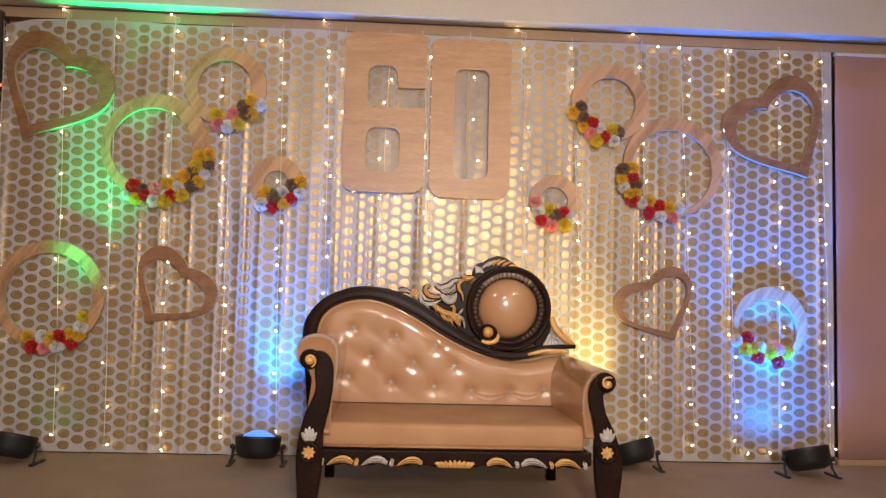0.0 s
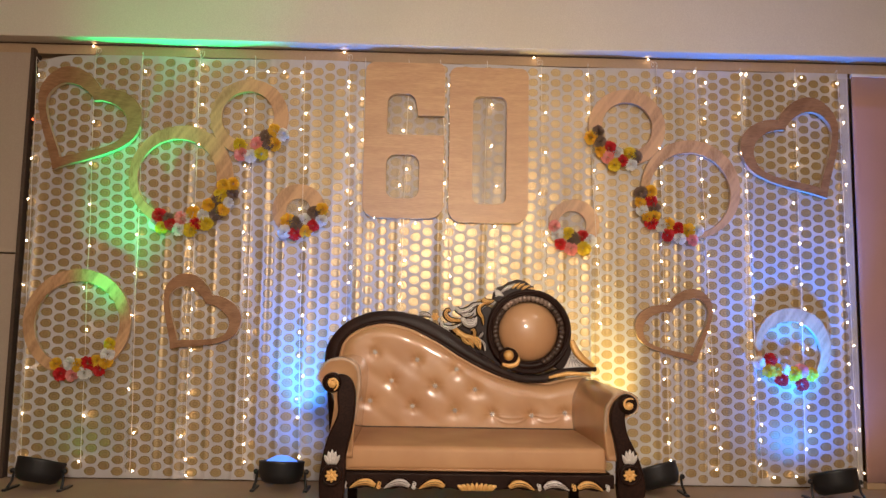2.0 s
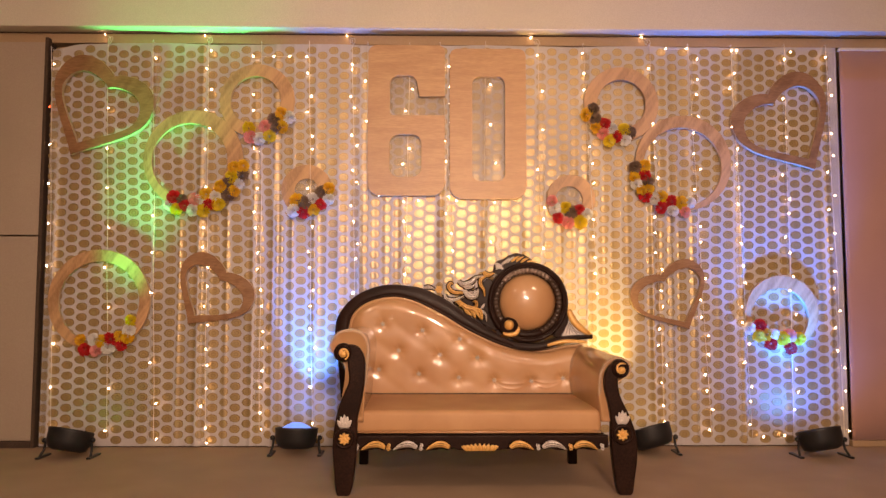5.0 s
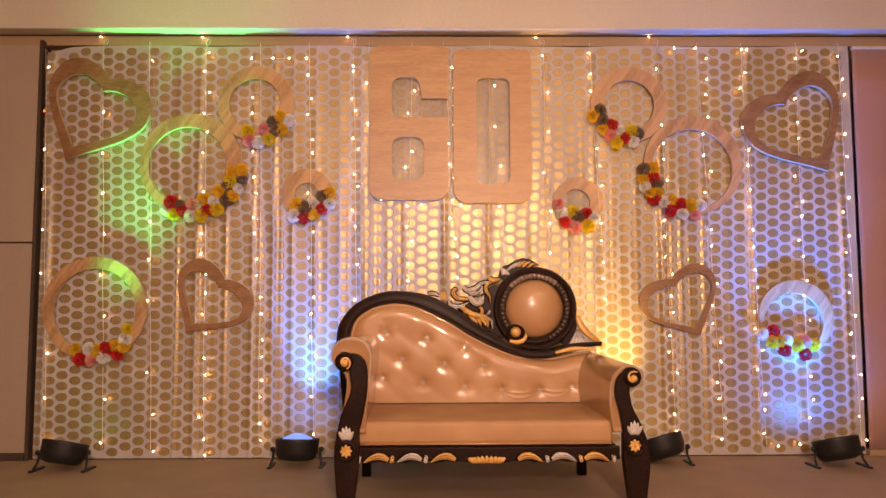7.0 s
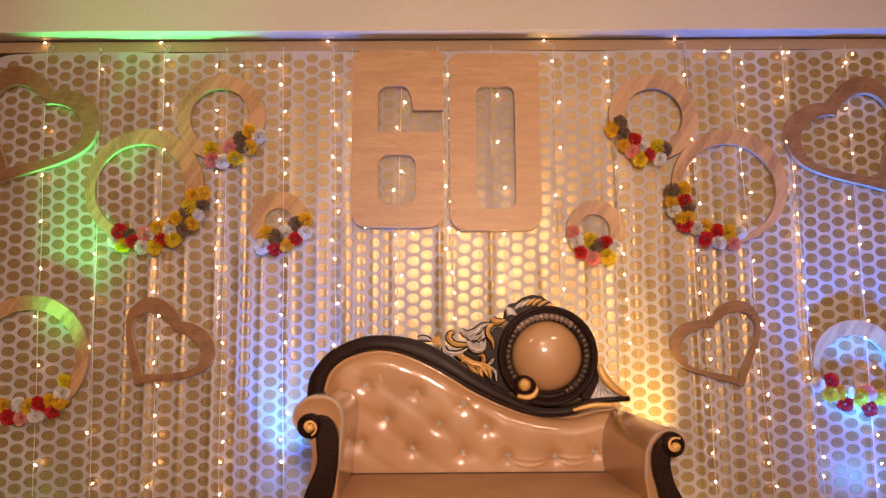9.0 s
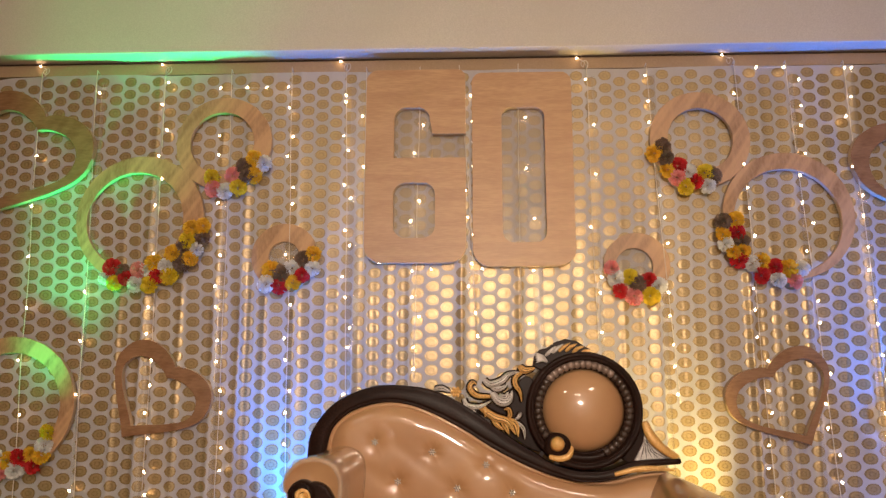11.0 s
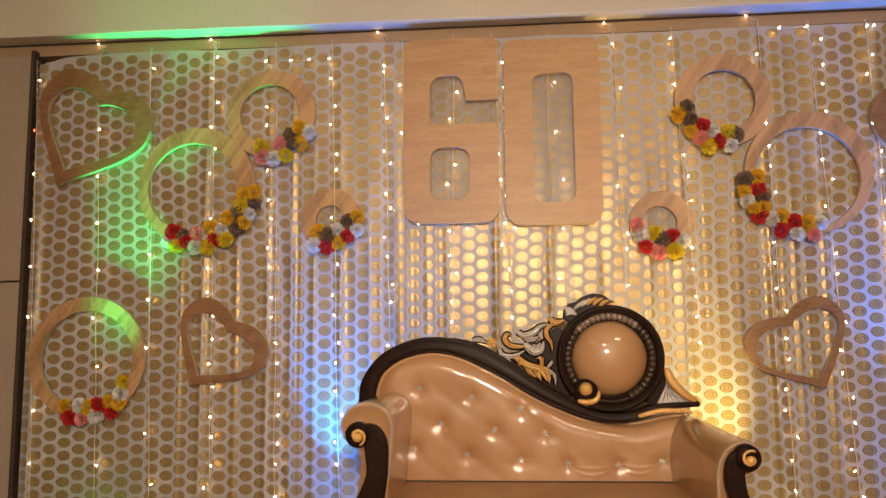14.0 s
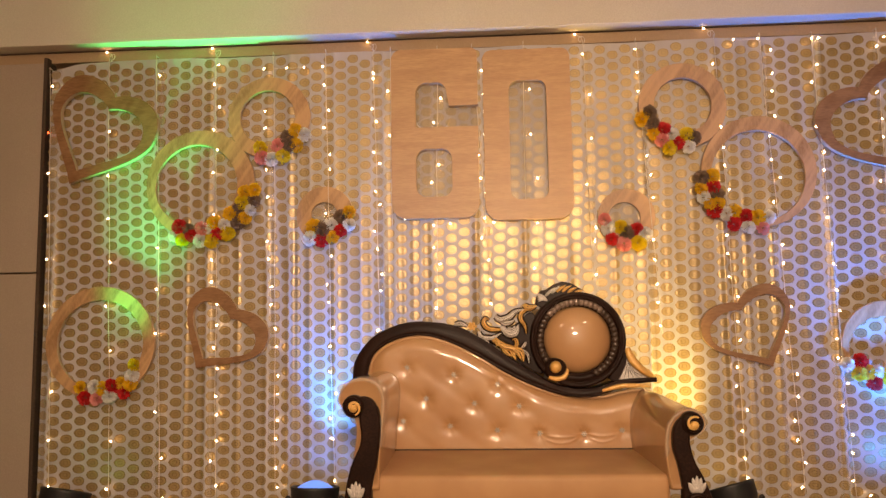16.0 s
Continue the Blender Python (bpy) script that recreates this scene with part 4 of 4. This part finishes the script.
# arms: cross-section in x-z, drawn back to the sofa's back
ARM_L = [(-0.457, 0.4), (-0.447, 0.6), (-0.43, 0.74), (-0.43, 0.85), (-0.462, 0.905), (-0.532, 0.928), (-0.607, 0.908), (-0.65, 0.845), (-0.634, 0.785), (-0.587, 0.75), (-0.562, 0.7), (-0.572, 0.58), (-0.612, 0.4)]
ARM_R = [(0.905, 0.4), (0.885, 0.55), (0.89, 0.66), (0.92, 0.725), (0.965, 0.762), (1.02, 0.768), (1.068, 0.735), (1.07, 0.68), (1.03, 0.645), (0.995, 0.62), (0.99, 0.56), (1.02, 0.4)]


def arm(section, shift, lift):
    """Padded arm: the section runs from front to back, its front edge rolled over."""
    line = spline([Vector((*p, 0)) for p in section], 5)
    mid = Vector((sum(p.x for p in line) / len(line), sum(p.y for p in line) / len(line), 0))
    bm = bmesh.new()
    rings = []
    for y, f in ((YF + 0.006, 0.90), (YF - 0.004, 0.95), (YF + 0.004, 0.99), (YF + 0.03, 1.0), (-1.2, 0.985), (-1.0, 0.98), (-0.8, 0.975), (YB + 0.02, 0.97)):
        rings.append([bm.verts.new((mid.x + (p.x - mid.x) * f + shift * (y - YF), y, mid.y + (p.y - mid.y) * f + lift * (y - YF) * (p.y - 0.4) / 0.4)) for p in line])
    n = len(line)
    for a, b in zip(rings, rings[1:]):
        for i in range(n):
            bm.faces.new((a[i], a[(i + 1) % n], b[(i + 1) % n], b[i]))
    bm.faces.new(rings[0]), bm.faces.new(rings[-1][::-1])
    return bm


def film_wrap(section, depth, seed):
    """Loose clear film folded over an arm's front edge, crinkled."""
    line = spline([Vector((*p, 0)) for p in section[1:-2]], 8)
    mid = Vector((sum(p.x for p in line) / len(line), sum(p.y for p in line) / len(line), 0))
    bm, rows = bmesh.new(), []
    for j in range(13):
        u = j / 12
        y, f = (YF - 0.012, 0.86 + 0.14 * j / 4) if j <= 4 else (YF - 0.012 + depth * (j - 4) / 8, 1.0)
        row = []
        for i, p in enumerate(line):
            n = noise.noise((p.x * 22 + seed, p.y * 22, u * 5)) + 0.7 * noise.noise((p.x * 60, p.y * 60 + seed, u * 9))
            f2 = f * (1.012 + 0.03 * n) + 0.01
            row.append(bm.verts.new((mid.x + (p.x - mid.x) * f2, y - 0.006 * abs(n), mid.y + (p.y - mid.y) * f2)))
        rows.append(row)
    for a, b in zip(rows, rows[1:]):
        for i in range(len(line) - 1):
            bm.faces.new((a[i], a[i + 1], b[i + 1], b[i]))
    return bm


part("film_wrap", film_wrap(ARM_L, 0.16, 3), FILM, sofa, "crinkled clear film over the armrest")
part("film_wrap", film_wrap(ARM_R, 0.12, 8), FILM, sofa, "crinkled clear film over the armrest")
# dark bar stands in for the shade in the dusty gap at the seat's back
part("seat_crease_shade", tube([Vector((-0.47 + 1.38 * i / 30, YB - 0.128 + 0.003 * noise.noise((i * 0.7, 0, 5)), 0.484)) for i in range(31)], 0.0045, 6), GAP, sofa, "dark bar for the shade and dust in the crease behind the seat")
part("armrest", arm(ARM_L, 0.0, 0.0), LEATHER, sofa, "tall rolled tan armrest")
part("armrest", arm(ARM_R, -0.07, 0.05), LEATHER, sofa, "lower rolled tan armrest")
POST_L = [(-0.546, 0.8), (-0.543, 0.72), (-0.539, 0.63), (-0.588, 0.51), (-0.615, 0.39), (-0.626, 0.28), (-0.618, 0.15), (-0.598, 0.0), (-0.528, 0.0), (-0.503, 0.12), (-0.488, 0.28), (-0.488, 0.41), (-0.461, 0.54), (-0.445, 0.66), (-0.451, 0.77), (-0.488, 0.83), (-0.543, 0.84)]
POST_R = [(1.012, 0.7), (0.992, 0.64), (1.007, 0.545), (1.052, 0.45), (1.092, 0.33), (1.097, 0.22), (1.082, 0.1), (1.062, 0.0), (0.992, 0.0), (0.967, 0.1), (0.949, 0.27), (0.949, 0.41), (0.934, 0.51), (0.914, 0.6), (0.92, 0.68), (0.952, 0.728), (0.992, 0.735)]
for line, sx, sz, hand, rx, rz in ((POST_L, -0.572, 0.796, 1, -0.558, 0.317), (POST_R, 1.005, 0.705, -1, 1.01, 0.338)):
    p = part("arm_post", slab([[(q.x, q.y) for q in spline([Vector((*p, 0)) for p in line], 4, True)]], YF - 0.03, YF + 0.03, 0.01), DARK, sofa, "dark S-curved carved arm post", soft=False)
    part("scroll_disc", lathe([(0.0, -0.03), (0.044, -0.028), (0.053, -0.015), (0.055, 0.04), (0.0, 0.04)], (sx, YF - 0.012, sz), "y", 28), DARK, p)
    part("scroll", curl(sx, sz, 0.047, 1.35, math.pi * (0.95 if hand > 0 else 0.55), -1, 0.0085, YF - 0.043), DARK, p, "dark carved spiral scroll")
    part("scroll_comma", curl(sx + 0.002, sz - 0.002, 0.038, 0.85, math.pi * (1.6 if hand > 0 else 0.3), 1, 0.0085, YF - 0.05), GOLD, p, "gold painted comma round the eye")
    part("scroll_eye", lathe([(0.0, -0.022), (0.012, -0.02), (0.02, -0.01), (0.022, 0.006), (0.0, 0.006)], (sx + 0.004, YF - 0.044, sz - 0.006), "y", 16), GOLD, p)
    part("rosette_ring", lathe([(0.036, 0.0), (0.04, -0.016), (0.05, -0.02), (0.056, -0.012), (0.058, 0.004), (0.036, 0.004)], (rx, YF - 0.03, rz), "y", 26), DARK, p)
    petals = [lathe([(0.0, -0.016), (0.008, -0.014), (0.011, 0.0), (0.0, 0.0)], (rx, YF - 0.036, rz), "y", 12)]
    for a in range(8):
        w = a * math.tau / 8
        petals.append(leaf([(rx + 0.006 * math.cos(w), rz + 0.006 * math.sin(w)), (rx + 0.02 * math.cos(w + 0.1), rz + 0.02 * math.sin(w + 0.1)), (rx + 0.035 * math.cos(w), rz + 0.035 * math.sin(w))], 0.0105, YF - 0.036, 0.5, 0.008))
    part("rosette", join(*petals), GOLD, p, "gold painted rosette")
    for dx, h, b in ((-0.03, 0.045, -0.018), (0, 0.075, 0.0), (0.03, 0.045, 0.018), (-0.015, 0.065, -0.008), (0.015, 0.065, 0.008)):
        part("carved_leaf", leaf([(rx + dx * 0.5, rz + 0.058), (rx + dx * 0.9, rz + 0.062 + h * 0.5), (rx + dx + b * 0.5, rz + 0.06 + h)], 0.012, YF - 0.032), SILVER, p, "silver painted leaf")
for x in (-0.52, 0.88):
    part("back_leg", box(x - 0.03, x + 0.03, YB, YB + 0.06, 0.0, 0.26, 0.008), DARK, sofa, soft=False)

# back: outline of the frame's sweep in x-z
OUT = spline([Vector((*p, 0)) for p in [(-0.705, 0.80), (-0.708, 0.90), (-0.685, 1.0), (-0.585, 1.118), (-0.42, 1.19), (-0.265, 1.196), (-0.11, 1.167), (0.04, 1.093), (0.155, 1.01), (0.268, 0.935), (0.38, 0.868)]], 6)
INN = spline([Vector((*p, 0)) for p in [(-0.62, 0.80), (-0.617, 0.90), (-0.585, 1.01), (-0.488, 1.085), (-0.338, 1.118), (-0.186, 1.09), (0.0, 1.0), (0.155, 0.905), (0.307, 0.83), (0.42, 0.79), (0.52, 0.766)]], 6)
MX, MZ = 0.576, 1.083
LOWER = spline([Vector((*p, 0)) for p in [(0.52, 0.766), (0.60, 0.752), (0.70, 0.752), (0.80, 0.775), (0.90, 0.79), (0.95, 0.79)]], 5)


def top_of(x):
    line = INN + LOWER
    xs = np.array([p.x for p in line])
    zs = np.array([p.y for p in line])
    order = np.argsort(xs)
    return float(np.interp(x, xs[order], zs[order]))


BUTTONS = [(-0.392, 0.939), (-0.128, 0.896), (0.118, 0.84), (0.235, 0.718), (-0.285, 0.764), (-0.014, 0.736), (-0.415, 0.64), (-0.152, 0.612), (0.112, 0.587), (0.345, 0.569), (0.59, 0.563), (0.798, 0.583)]


def pad_y(x, z):
    """The padded back's face: fuller in the middle, drawn in at each stud."""
    top = top_of(x)
    edge = min(1.0, max(0.0, (top - z) / 0.09))
    side = min(1.0, max(0.0, (x + 0.617) / 0.10))
    d = 0.02 + 0.075 * math.sqrt(max(0.0, edge * (2 - edge))) * math.sqrt(max(0.0, side * (2 - side)))
    for bx, bz in BUTTONS:
        r = math.hypot(x - bx, (z - bz))
        d -= 0.011 * math.exp(-(r / 0.03) ** 2) + 0.004 * math.exp(-(r / 0.07) ** 2)
        if r < 0.1:
            d -= 0.0035 * math.exp(-(r / 0.05) ** 2) * abs(math.sin(3.0 * math.atan2(z - bz, x - bx))) ** 0.5
    # loose film hangs in swags between the lower studs
    if x > 0.1 and z < 0.75:
        for x0, x1, z0 in ((0.345, 0.59, 0.566), (0.59, 0.798, 0.572)):
            u = (2 * x - x0 - x1) / (x1 - x0)
            if abs(u) < 1.0:
                for k, sag in enumerate((0.02, 0.052)):
                    d += 0.0019 * (1 - u * u) ** 0.5 * math.exp(-((z - z0 + sag * (1 - u * u) - 0.006 * k * u) / 0.0075) ** 2)
    # soft diagonal creases between neighbouring studs
    d -= 0.002 * abs(math.sin((x * 1.0 + z * 1.35) * 11.5)) ** 6 * edge
    return YB - 0.03 - d + 0.004 * noise.noise((x * 7, z * 7, 2))


def back_pad():
    nx, nz = 300, 92
    bm = bmesh.new()
    grid = []
    for i in range(nx + 1):
        x = -0.617 + (0.945 + 0.617) * i / nx
        top = top_of(x) + 0.012
        grid.append([bm.verts.new((x, pad_y(x, 0.42 + (top - 0.42) * j / nz), 0.42 + (top - 0.42) * j / nz)) for j in range(nz + 1)])
    for i in range(nx):
        for j in range(nz):
            bm.faces.new((grid[i][j], grid[i + 1][j], grid[i + 1][j + 1], grid[i][j + 1]))
    edges = [e for e in bm.edges if e.is_boundary]
    r = bmesh.ops.extrude_edge_only(bm, edges=edges)
    for v in r["geom"]:
        if isinstance(v, bmesh.types.BMVert):
            v.co.y = YB + 0.005
    return bm


part("backrest", back_pad(), LEATHER, sofa, "button-tufted tan leatherette back in clear film")
for bx, bz in BUTTONS:
    y = pad_y(bx, bz)
    bits = [lathe([(0.0, -0.006), (0.005, -0.004), (0.006, 0.002), (0.0, 0.002)], (bx, y - 0.006, bz), "y", 8)]
    for a in range(6):
        w = a * math.tau / 6 + bx * 9
        bits.append(leaf([(bx + 0.004 * math.cos(w), bz + 0.004 * math.sin(w)), (bx + 0.011 * math.cos(w), bz + 0.011 * math.sin(w)), (bx + 0.017 * math.cos(w), bz + 0.017 * math.sin(w))], 0.0042, y - 0.004, 0.6, 0.004))
    part("stud", join(*bits), STUD, sofa, "clear star-shaped stud")
back_outline = [(p.x, p.y) for p in OUT] + [(0.36, 0.80), (0.55, 0.74), (0.95, 0.79), (0.97, 0.25), (-0.66, 0.25)]
part("back_panel", slab([back_outline], YB - 0.005, YB + 0.05, 0.004), DARK, sofa, soft=False)


def sweep(a, b, y_front, y_back):
    """A moulded band between two lines: rounded face with a bead along each edge."""
    bm = bmesh.new()
    n = min(len(a), len(b))
    f = y_front
    prof = [(0.0, y_back), (0.0, f + 0.014), (0.03, f + 0.004), (0.06, f), (0.1, f + 0.004), (0.14, f + 0.001), (0.7, f), (0.78, f + 0.001), (0.81, f + 0.007), (0.85, f + 0.001), (0.96, f + 0.001), (1.0, f + 0.012), (1.0, y_back)]
    rows = []
    for i in range(n):
        p, q = a[i], b[i]
        rows.append([bm.verts.new((p.x + (q.x - p.x) * u, y, p.y + (q.y - p.y) * u)) for u, y in prof])
    for r0, r1 in zip(rows, rows[1:]):
        for j in range(len(prof) - 1):
            bm.faces.new((r0[j], r0[j + 1], r1[j + 1], r1[j]))
        bm.faces.new((r0[-1], r0[0], r1[0], r1[-1]))
    bm.faces.new(rows[0]), bm.faces.new(rows[-1][::-1])
    return bm


part("top_rail", sweep(OUT, INN, YB - 0.10, YB + 0.03), DARK, sofa, "dark moulded top rail sweeping down to the medallion")
# lower edge of the rail runs on beneath the medallion
RAIL_A = spline([Vector((*p, 0)) for p in [(0.36, 0.875), (0.44, 0.835), (0.54, 0.812), (0.66, 0.812), (0.76, 0.845), (0.84, 0.86), (1.0, 0.868)]], 6)
RAIL_B = spline([Vector((*p, 0)) for p in [(0.42, 0.79), (0.48, 0.774), (0.56, 0.762), (0.66, 0.765), (0.76, 0.795), (0.86, 0.832), (1.005, 0.848)]], 6)
part("back_piping", tube([Vector((p.x + 0.006, YB - 0.088, p.y - 0.01)) for p in INN], lambda u: 0.011 * min(1.0, 0.05 + 5 * (1 - u)), 8), LEATHER, sofa, "leatherette welt along the rail")
part("lower_rail", sweep(RAIL_A, RAIL_B, YB - 0.095, YB + 0.03), DARK, sofa)

med = part("medallion_frame", lathe([(0.19, 0.06), (0.19, -0.06), (0.195, -0.07), (0.2, -0.062), (0.226, -0.062), (0.232, -0.082), (0.236, -0.094), (0.24, -0.095), (0.243, -0.089), (0.246, -0.089), (0.249, -0.095), (0.262, -0.094), (0.268, -0.086), (0.271, 0.06)], (MX, YB, MZ), "y", 64), DARK, sofa, "dark round carved medallion frame")
part("medallion_pad", lathe([(0.0, -0.122), (0.03, -0.1213), (0.07, -0.116), (0.11, -0.105), (0.145, -0.088), (0.172, -0.066), (0.192, -0.035), (0.192, 0.02), (0.0, 0.02)], (MX, YB, MZ), "y", 56), LEATHER, med, "domed tan leatherette pad")
for i in range(40):
    a = radians(-62 + i * 304 / 40)
    rope = tube([Vector((MX + r * math.cos(a + w), YB - y, MZ + r * math.sin(a + w))) for r, w, y in ((0.197, -0.04, 0.064), (0.206, -0.014, 0.07), (0.219, 0.016, 0.07), (0.229, 0.045, 0.064))], lambda u: 0.0142 + 0.002 * math.sin(math.pi * u), 8, 0.42)
    part("rope_carving", rope, TARNISH if 15 <= i <= 26 else ROPE, med)
# the rail winds into the medallion and ends in a gold bead
part("scroll_disc", lathe([(0.0, -0.022), (0.05, -0.02), (0.062, -0.01), (0.066, 0.03), (0.0, 0.04)], (0.447, YB - 0.085, 0.917), "y", 32), DARK, med)
part("scroll_curl", leaf([(0.405, 0.876), (0.446, 0.867), (0.488, 0.876), (0.508, 0.905), (0.505, 0.925)], 0.015, YB - 0.108, 0.6, 0.008), GOLD, med, "gold crescent round the bead")
part("scroll_bead", lathe([(0.0, -0.034), (0.018, -0.03), (0.03, -0.016), (0.034, 0.006), (0.0, 0.012)], (0.444, YB - 0.112, 0.932), "y", 20), GOLD, med, "gold bead")

# acanthus between the rail and the medallion
YO = YB - 0.062
part("acanthus_ground", slab([[(q.x, q.y) for q in spline([Vector((*q, 0)) for q in [(0.06, 1.085), (0.13, 1.1), (0.19, 1.15), (0.25, 1.19), (0.31, 1.24), (0.35, 1.2), (0.34, 1.05), (0.38, 0.9), (0.3, 0.92), (0.16, 1.02)]], 5, True)]], YB - 0.04, YB + 0.01, 0.005), DARK, sofa, "dark carved ground behind the leaves", soft=False)
for tone, r, line in (
    ("g", 0.013, [(0.141, 1.145), (0.077, 1.15), (0.046, 1.182), (0.058, 1.21), (0.078, 1.2)]),
    ("s", 0.013, [(0.018, 1.135), (0.033, 1.103), (0.09, 1.098), (0.147, 1.126)]),
    ("s", 0.021, [(0.15, 1.16), (0.185, 1.122), (0.227, 1.126), (0.244, 1.172)]),
    ("s", 0.014, [(0.185, 1.15), (0.21, 1.14), (0.225, 1.165)]),
    ("s", 0.017, [(0.113, 1.222), (0.141, 1.2), (0.191, 1.214), (0.229, 1.246), (0.28, 1.258)]),
    ("s", 0.013, [(0.141, 1.2), (0.165, 1.18), (0.2, 1.185), (0.22, 1.2)]),
    ("g", 0.017, [(0.28, 1.285), (0.305, 1.264), (0.352, 1.277)]),
    ("g", 0.012, [(0.3, 1.262), (0.262, 1.235), (0.258, 1.2), (0.28, 1.165), (0.287, 1.12)]),
    ("g", 0.019, [(0.09, 1.098), (0.16, 1.05), (0.217, 1.031), (0.258, 0.97)]),
    ("g", 0.012, [(0.15, 1.045), (0.17, 1.015), (0.202, 0.992)]), ("g", 0.012, [(0.19, 1.04), (0.21, 1.005), (0.226, 0.972)]),
    ("g", 0.013, [(0.22, 1.04), (0.258, 1.02), (0.268, 0.962)]), ("g", 0.011, [(0.215, 1.035), (0.232, 1.06), (0.225, 1.088), (0.205, 1.085)]),
    ("g", 0.012, [(0.1, 1.11), (0.12, 1.075), (0.115, 1.05)]),
    ("s", 0.009, [(0.284, 1.07), (0.27, 1.05), (0.255, 1.04)]), ("s", 0.008, [(0.262, 1.03), (0.293, 0.998), (0.298, 0.95)]),
    ("s", 0.009, [(0.05, 1.088), (0.06, 1.078), (0.075, 1.075)]), ("s", 0.012, [(-0.12, 1.178), (-0.085, 1.182), (-0.045, 1.166)]),
):
    blade = part("carved_leaf", leaf(line, r, YO, 0.6, 0.02), GOLD if tone == "g" else SILVER, sofa, "gilded carved leaf" if tone == "g" else "silvered carved leaf")
    part("leaf_edge", join(leaf_back(line, r, YO), *veins(line, r, YO)), DARK, blade, "dark cut edge and veins")
ros = [lathe([(0.0, -0.014), (0.008, -0.012), (0.01, 0.0), (0.0, 0.0)], (-0.02, YO - 0.01, 1.166), "y", 10)]
for a in range(6):
    w = a * math.tau / 6
    ros.append(leaf([(-0.02 + 0.006 * math.cos(w), 1.166 + 0.006 * math.sin(w)), (-0.02 + 0.018 * math.cos(w), 1.166 + 0.018 * math.sin(w)), (-0.02 + 0.027 * math.cos(w), 1.166 + 0.027 * math.sin(w))], 0.010, YO - 0.006, 0.6, 0.008))
part("rosette", join(*ros), GOLD, sofa, "small gilded rosette on the rail")

# crest over the medallion
part("crest_ground", slab([[(0.343, 1.285), (0.352, 1.33), (0.375, 1.362), (0.41, 1.37), (0.45, 1.398), (0.50, 1.413), (0.55, 1.405), (0.62, 1.36), (0.55, 1.34), (0.45, 1.31), (0.39, 1.26)]], YB - 0.055, YB, 0.006), DARK, sofa, soft=False)
for i in range(5):
    u = i / 4
    part("carved_leaf", leaf([(0.40 + 0.012 * u, 1.325 - 0.02 * u), (0.375 + 0.01 * u, 1.335 - 0.022 * u), (0.352 + 0.006 * u, 1.345 - 0.045 * u)], 0.009, YB - 0.064, 0.6, 0.012), SILVER, sofa, "silvered crest fan")
for i in range(6):
    x = 0.425 + 0.032 * i
    z = 1.345 + 0.022 * math.sin(i / 5 * math.pi)
    part("carved_leaf", leaf([(x - 0.022, z - 0.012), (x, z + 0.008), (x + 0.03, z + 0.034 - 0.004 * i)], 0.0095, YB - 0.066, 0.6, 0.012), SILVER if i < 2 else GOLD, sofa, "carved crest leaf")

# tail beside the medallion
part("tail_ground", slab([[(0.838, 1.035), (0.875, 0.99), (0.905, 0.94), (0.96, 0.885), (1.015, 0.855), (1.012, 0.838), (0.80, 0.825), (0.745, 0.86), (0.79, 0.93)]], YB - 0.05, YB, 0.006), DARK, sofa, soft=False)
part("carved_leaf", leaf([(0.852, 1.03), (0.875, 0.965), (0.93, 0.905), (1.005, 0.852)], 0.024, YB - 0.064, 0.5, 0.02), GOLD, sofa, "long gilded tail leaf")
part("carved_leaf", leaf([(0.92, 0.93), (0.955, 0.9), (1.0, 0.872)], 0.012, YB - 0.068, 0.6, 0.012), GOLD, sofa, "gilded tail lobe")
fan = part("tail_fan", slab([[(0.852, 0.985), (0.872, 0.955), (0.895, 0.925), (0.93, 0.895), (0.985, 0.862), (0.90, 0.85), (0.83, 0.842), (0.80, 0.856), (0.825, 0.90), (0.845, 0.94)]], YB - 0.062, YB - 0.045, 0.005), SILVER, sofa, "silvered tail fan with dark grooves", soft=False)
for i in range(5):
    u = i / 4
    part("groove", tube([Vector((0.853 + 0.006 * u, YB - 0.0625, 0.955 - 0.012 * u)), Vector((0.84 + 0.05 * u, YB - 0.0635, 0.90 - 0.006 * u)), Vector((0.825 + 0.12 * u, YB - 0.0625, 0.853 + 0.012 * u))], lambda w: 0.0006 + 0.0018 * math.sin(math.pi * w), 5), DARK, fan)
part("carved_leaf", leaf([(0.70, 0.797), (0.80, 0.822), (0.90, 0.824), (0.97, 0.816)], 0.014, YB - 0.1, 0.6, 0.01), GOLD, sofa, "gilded leaf under the tail")
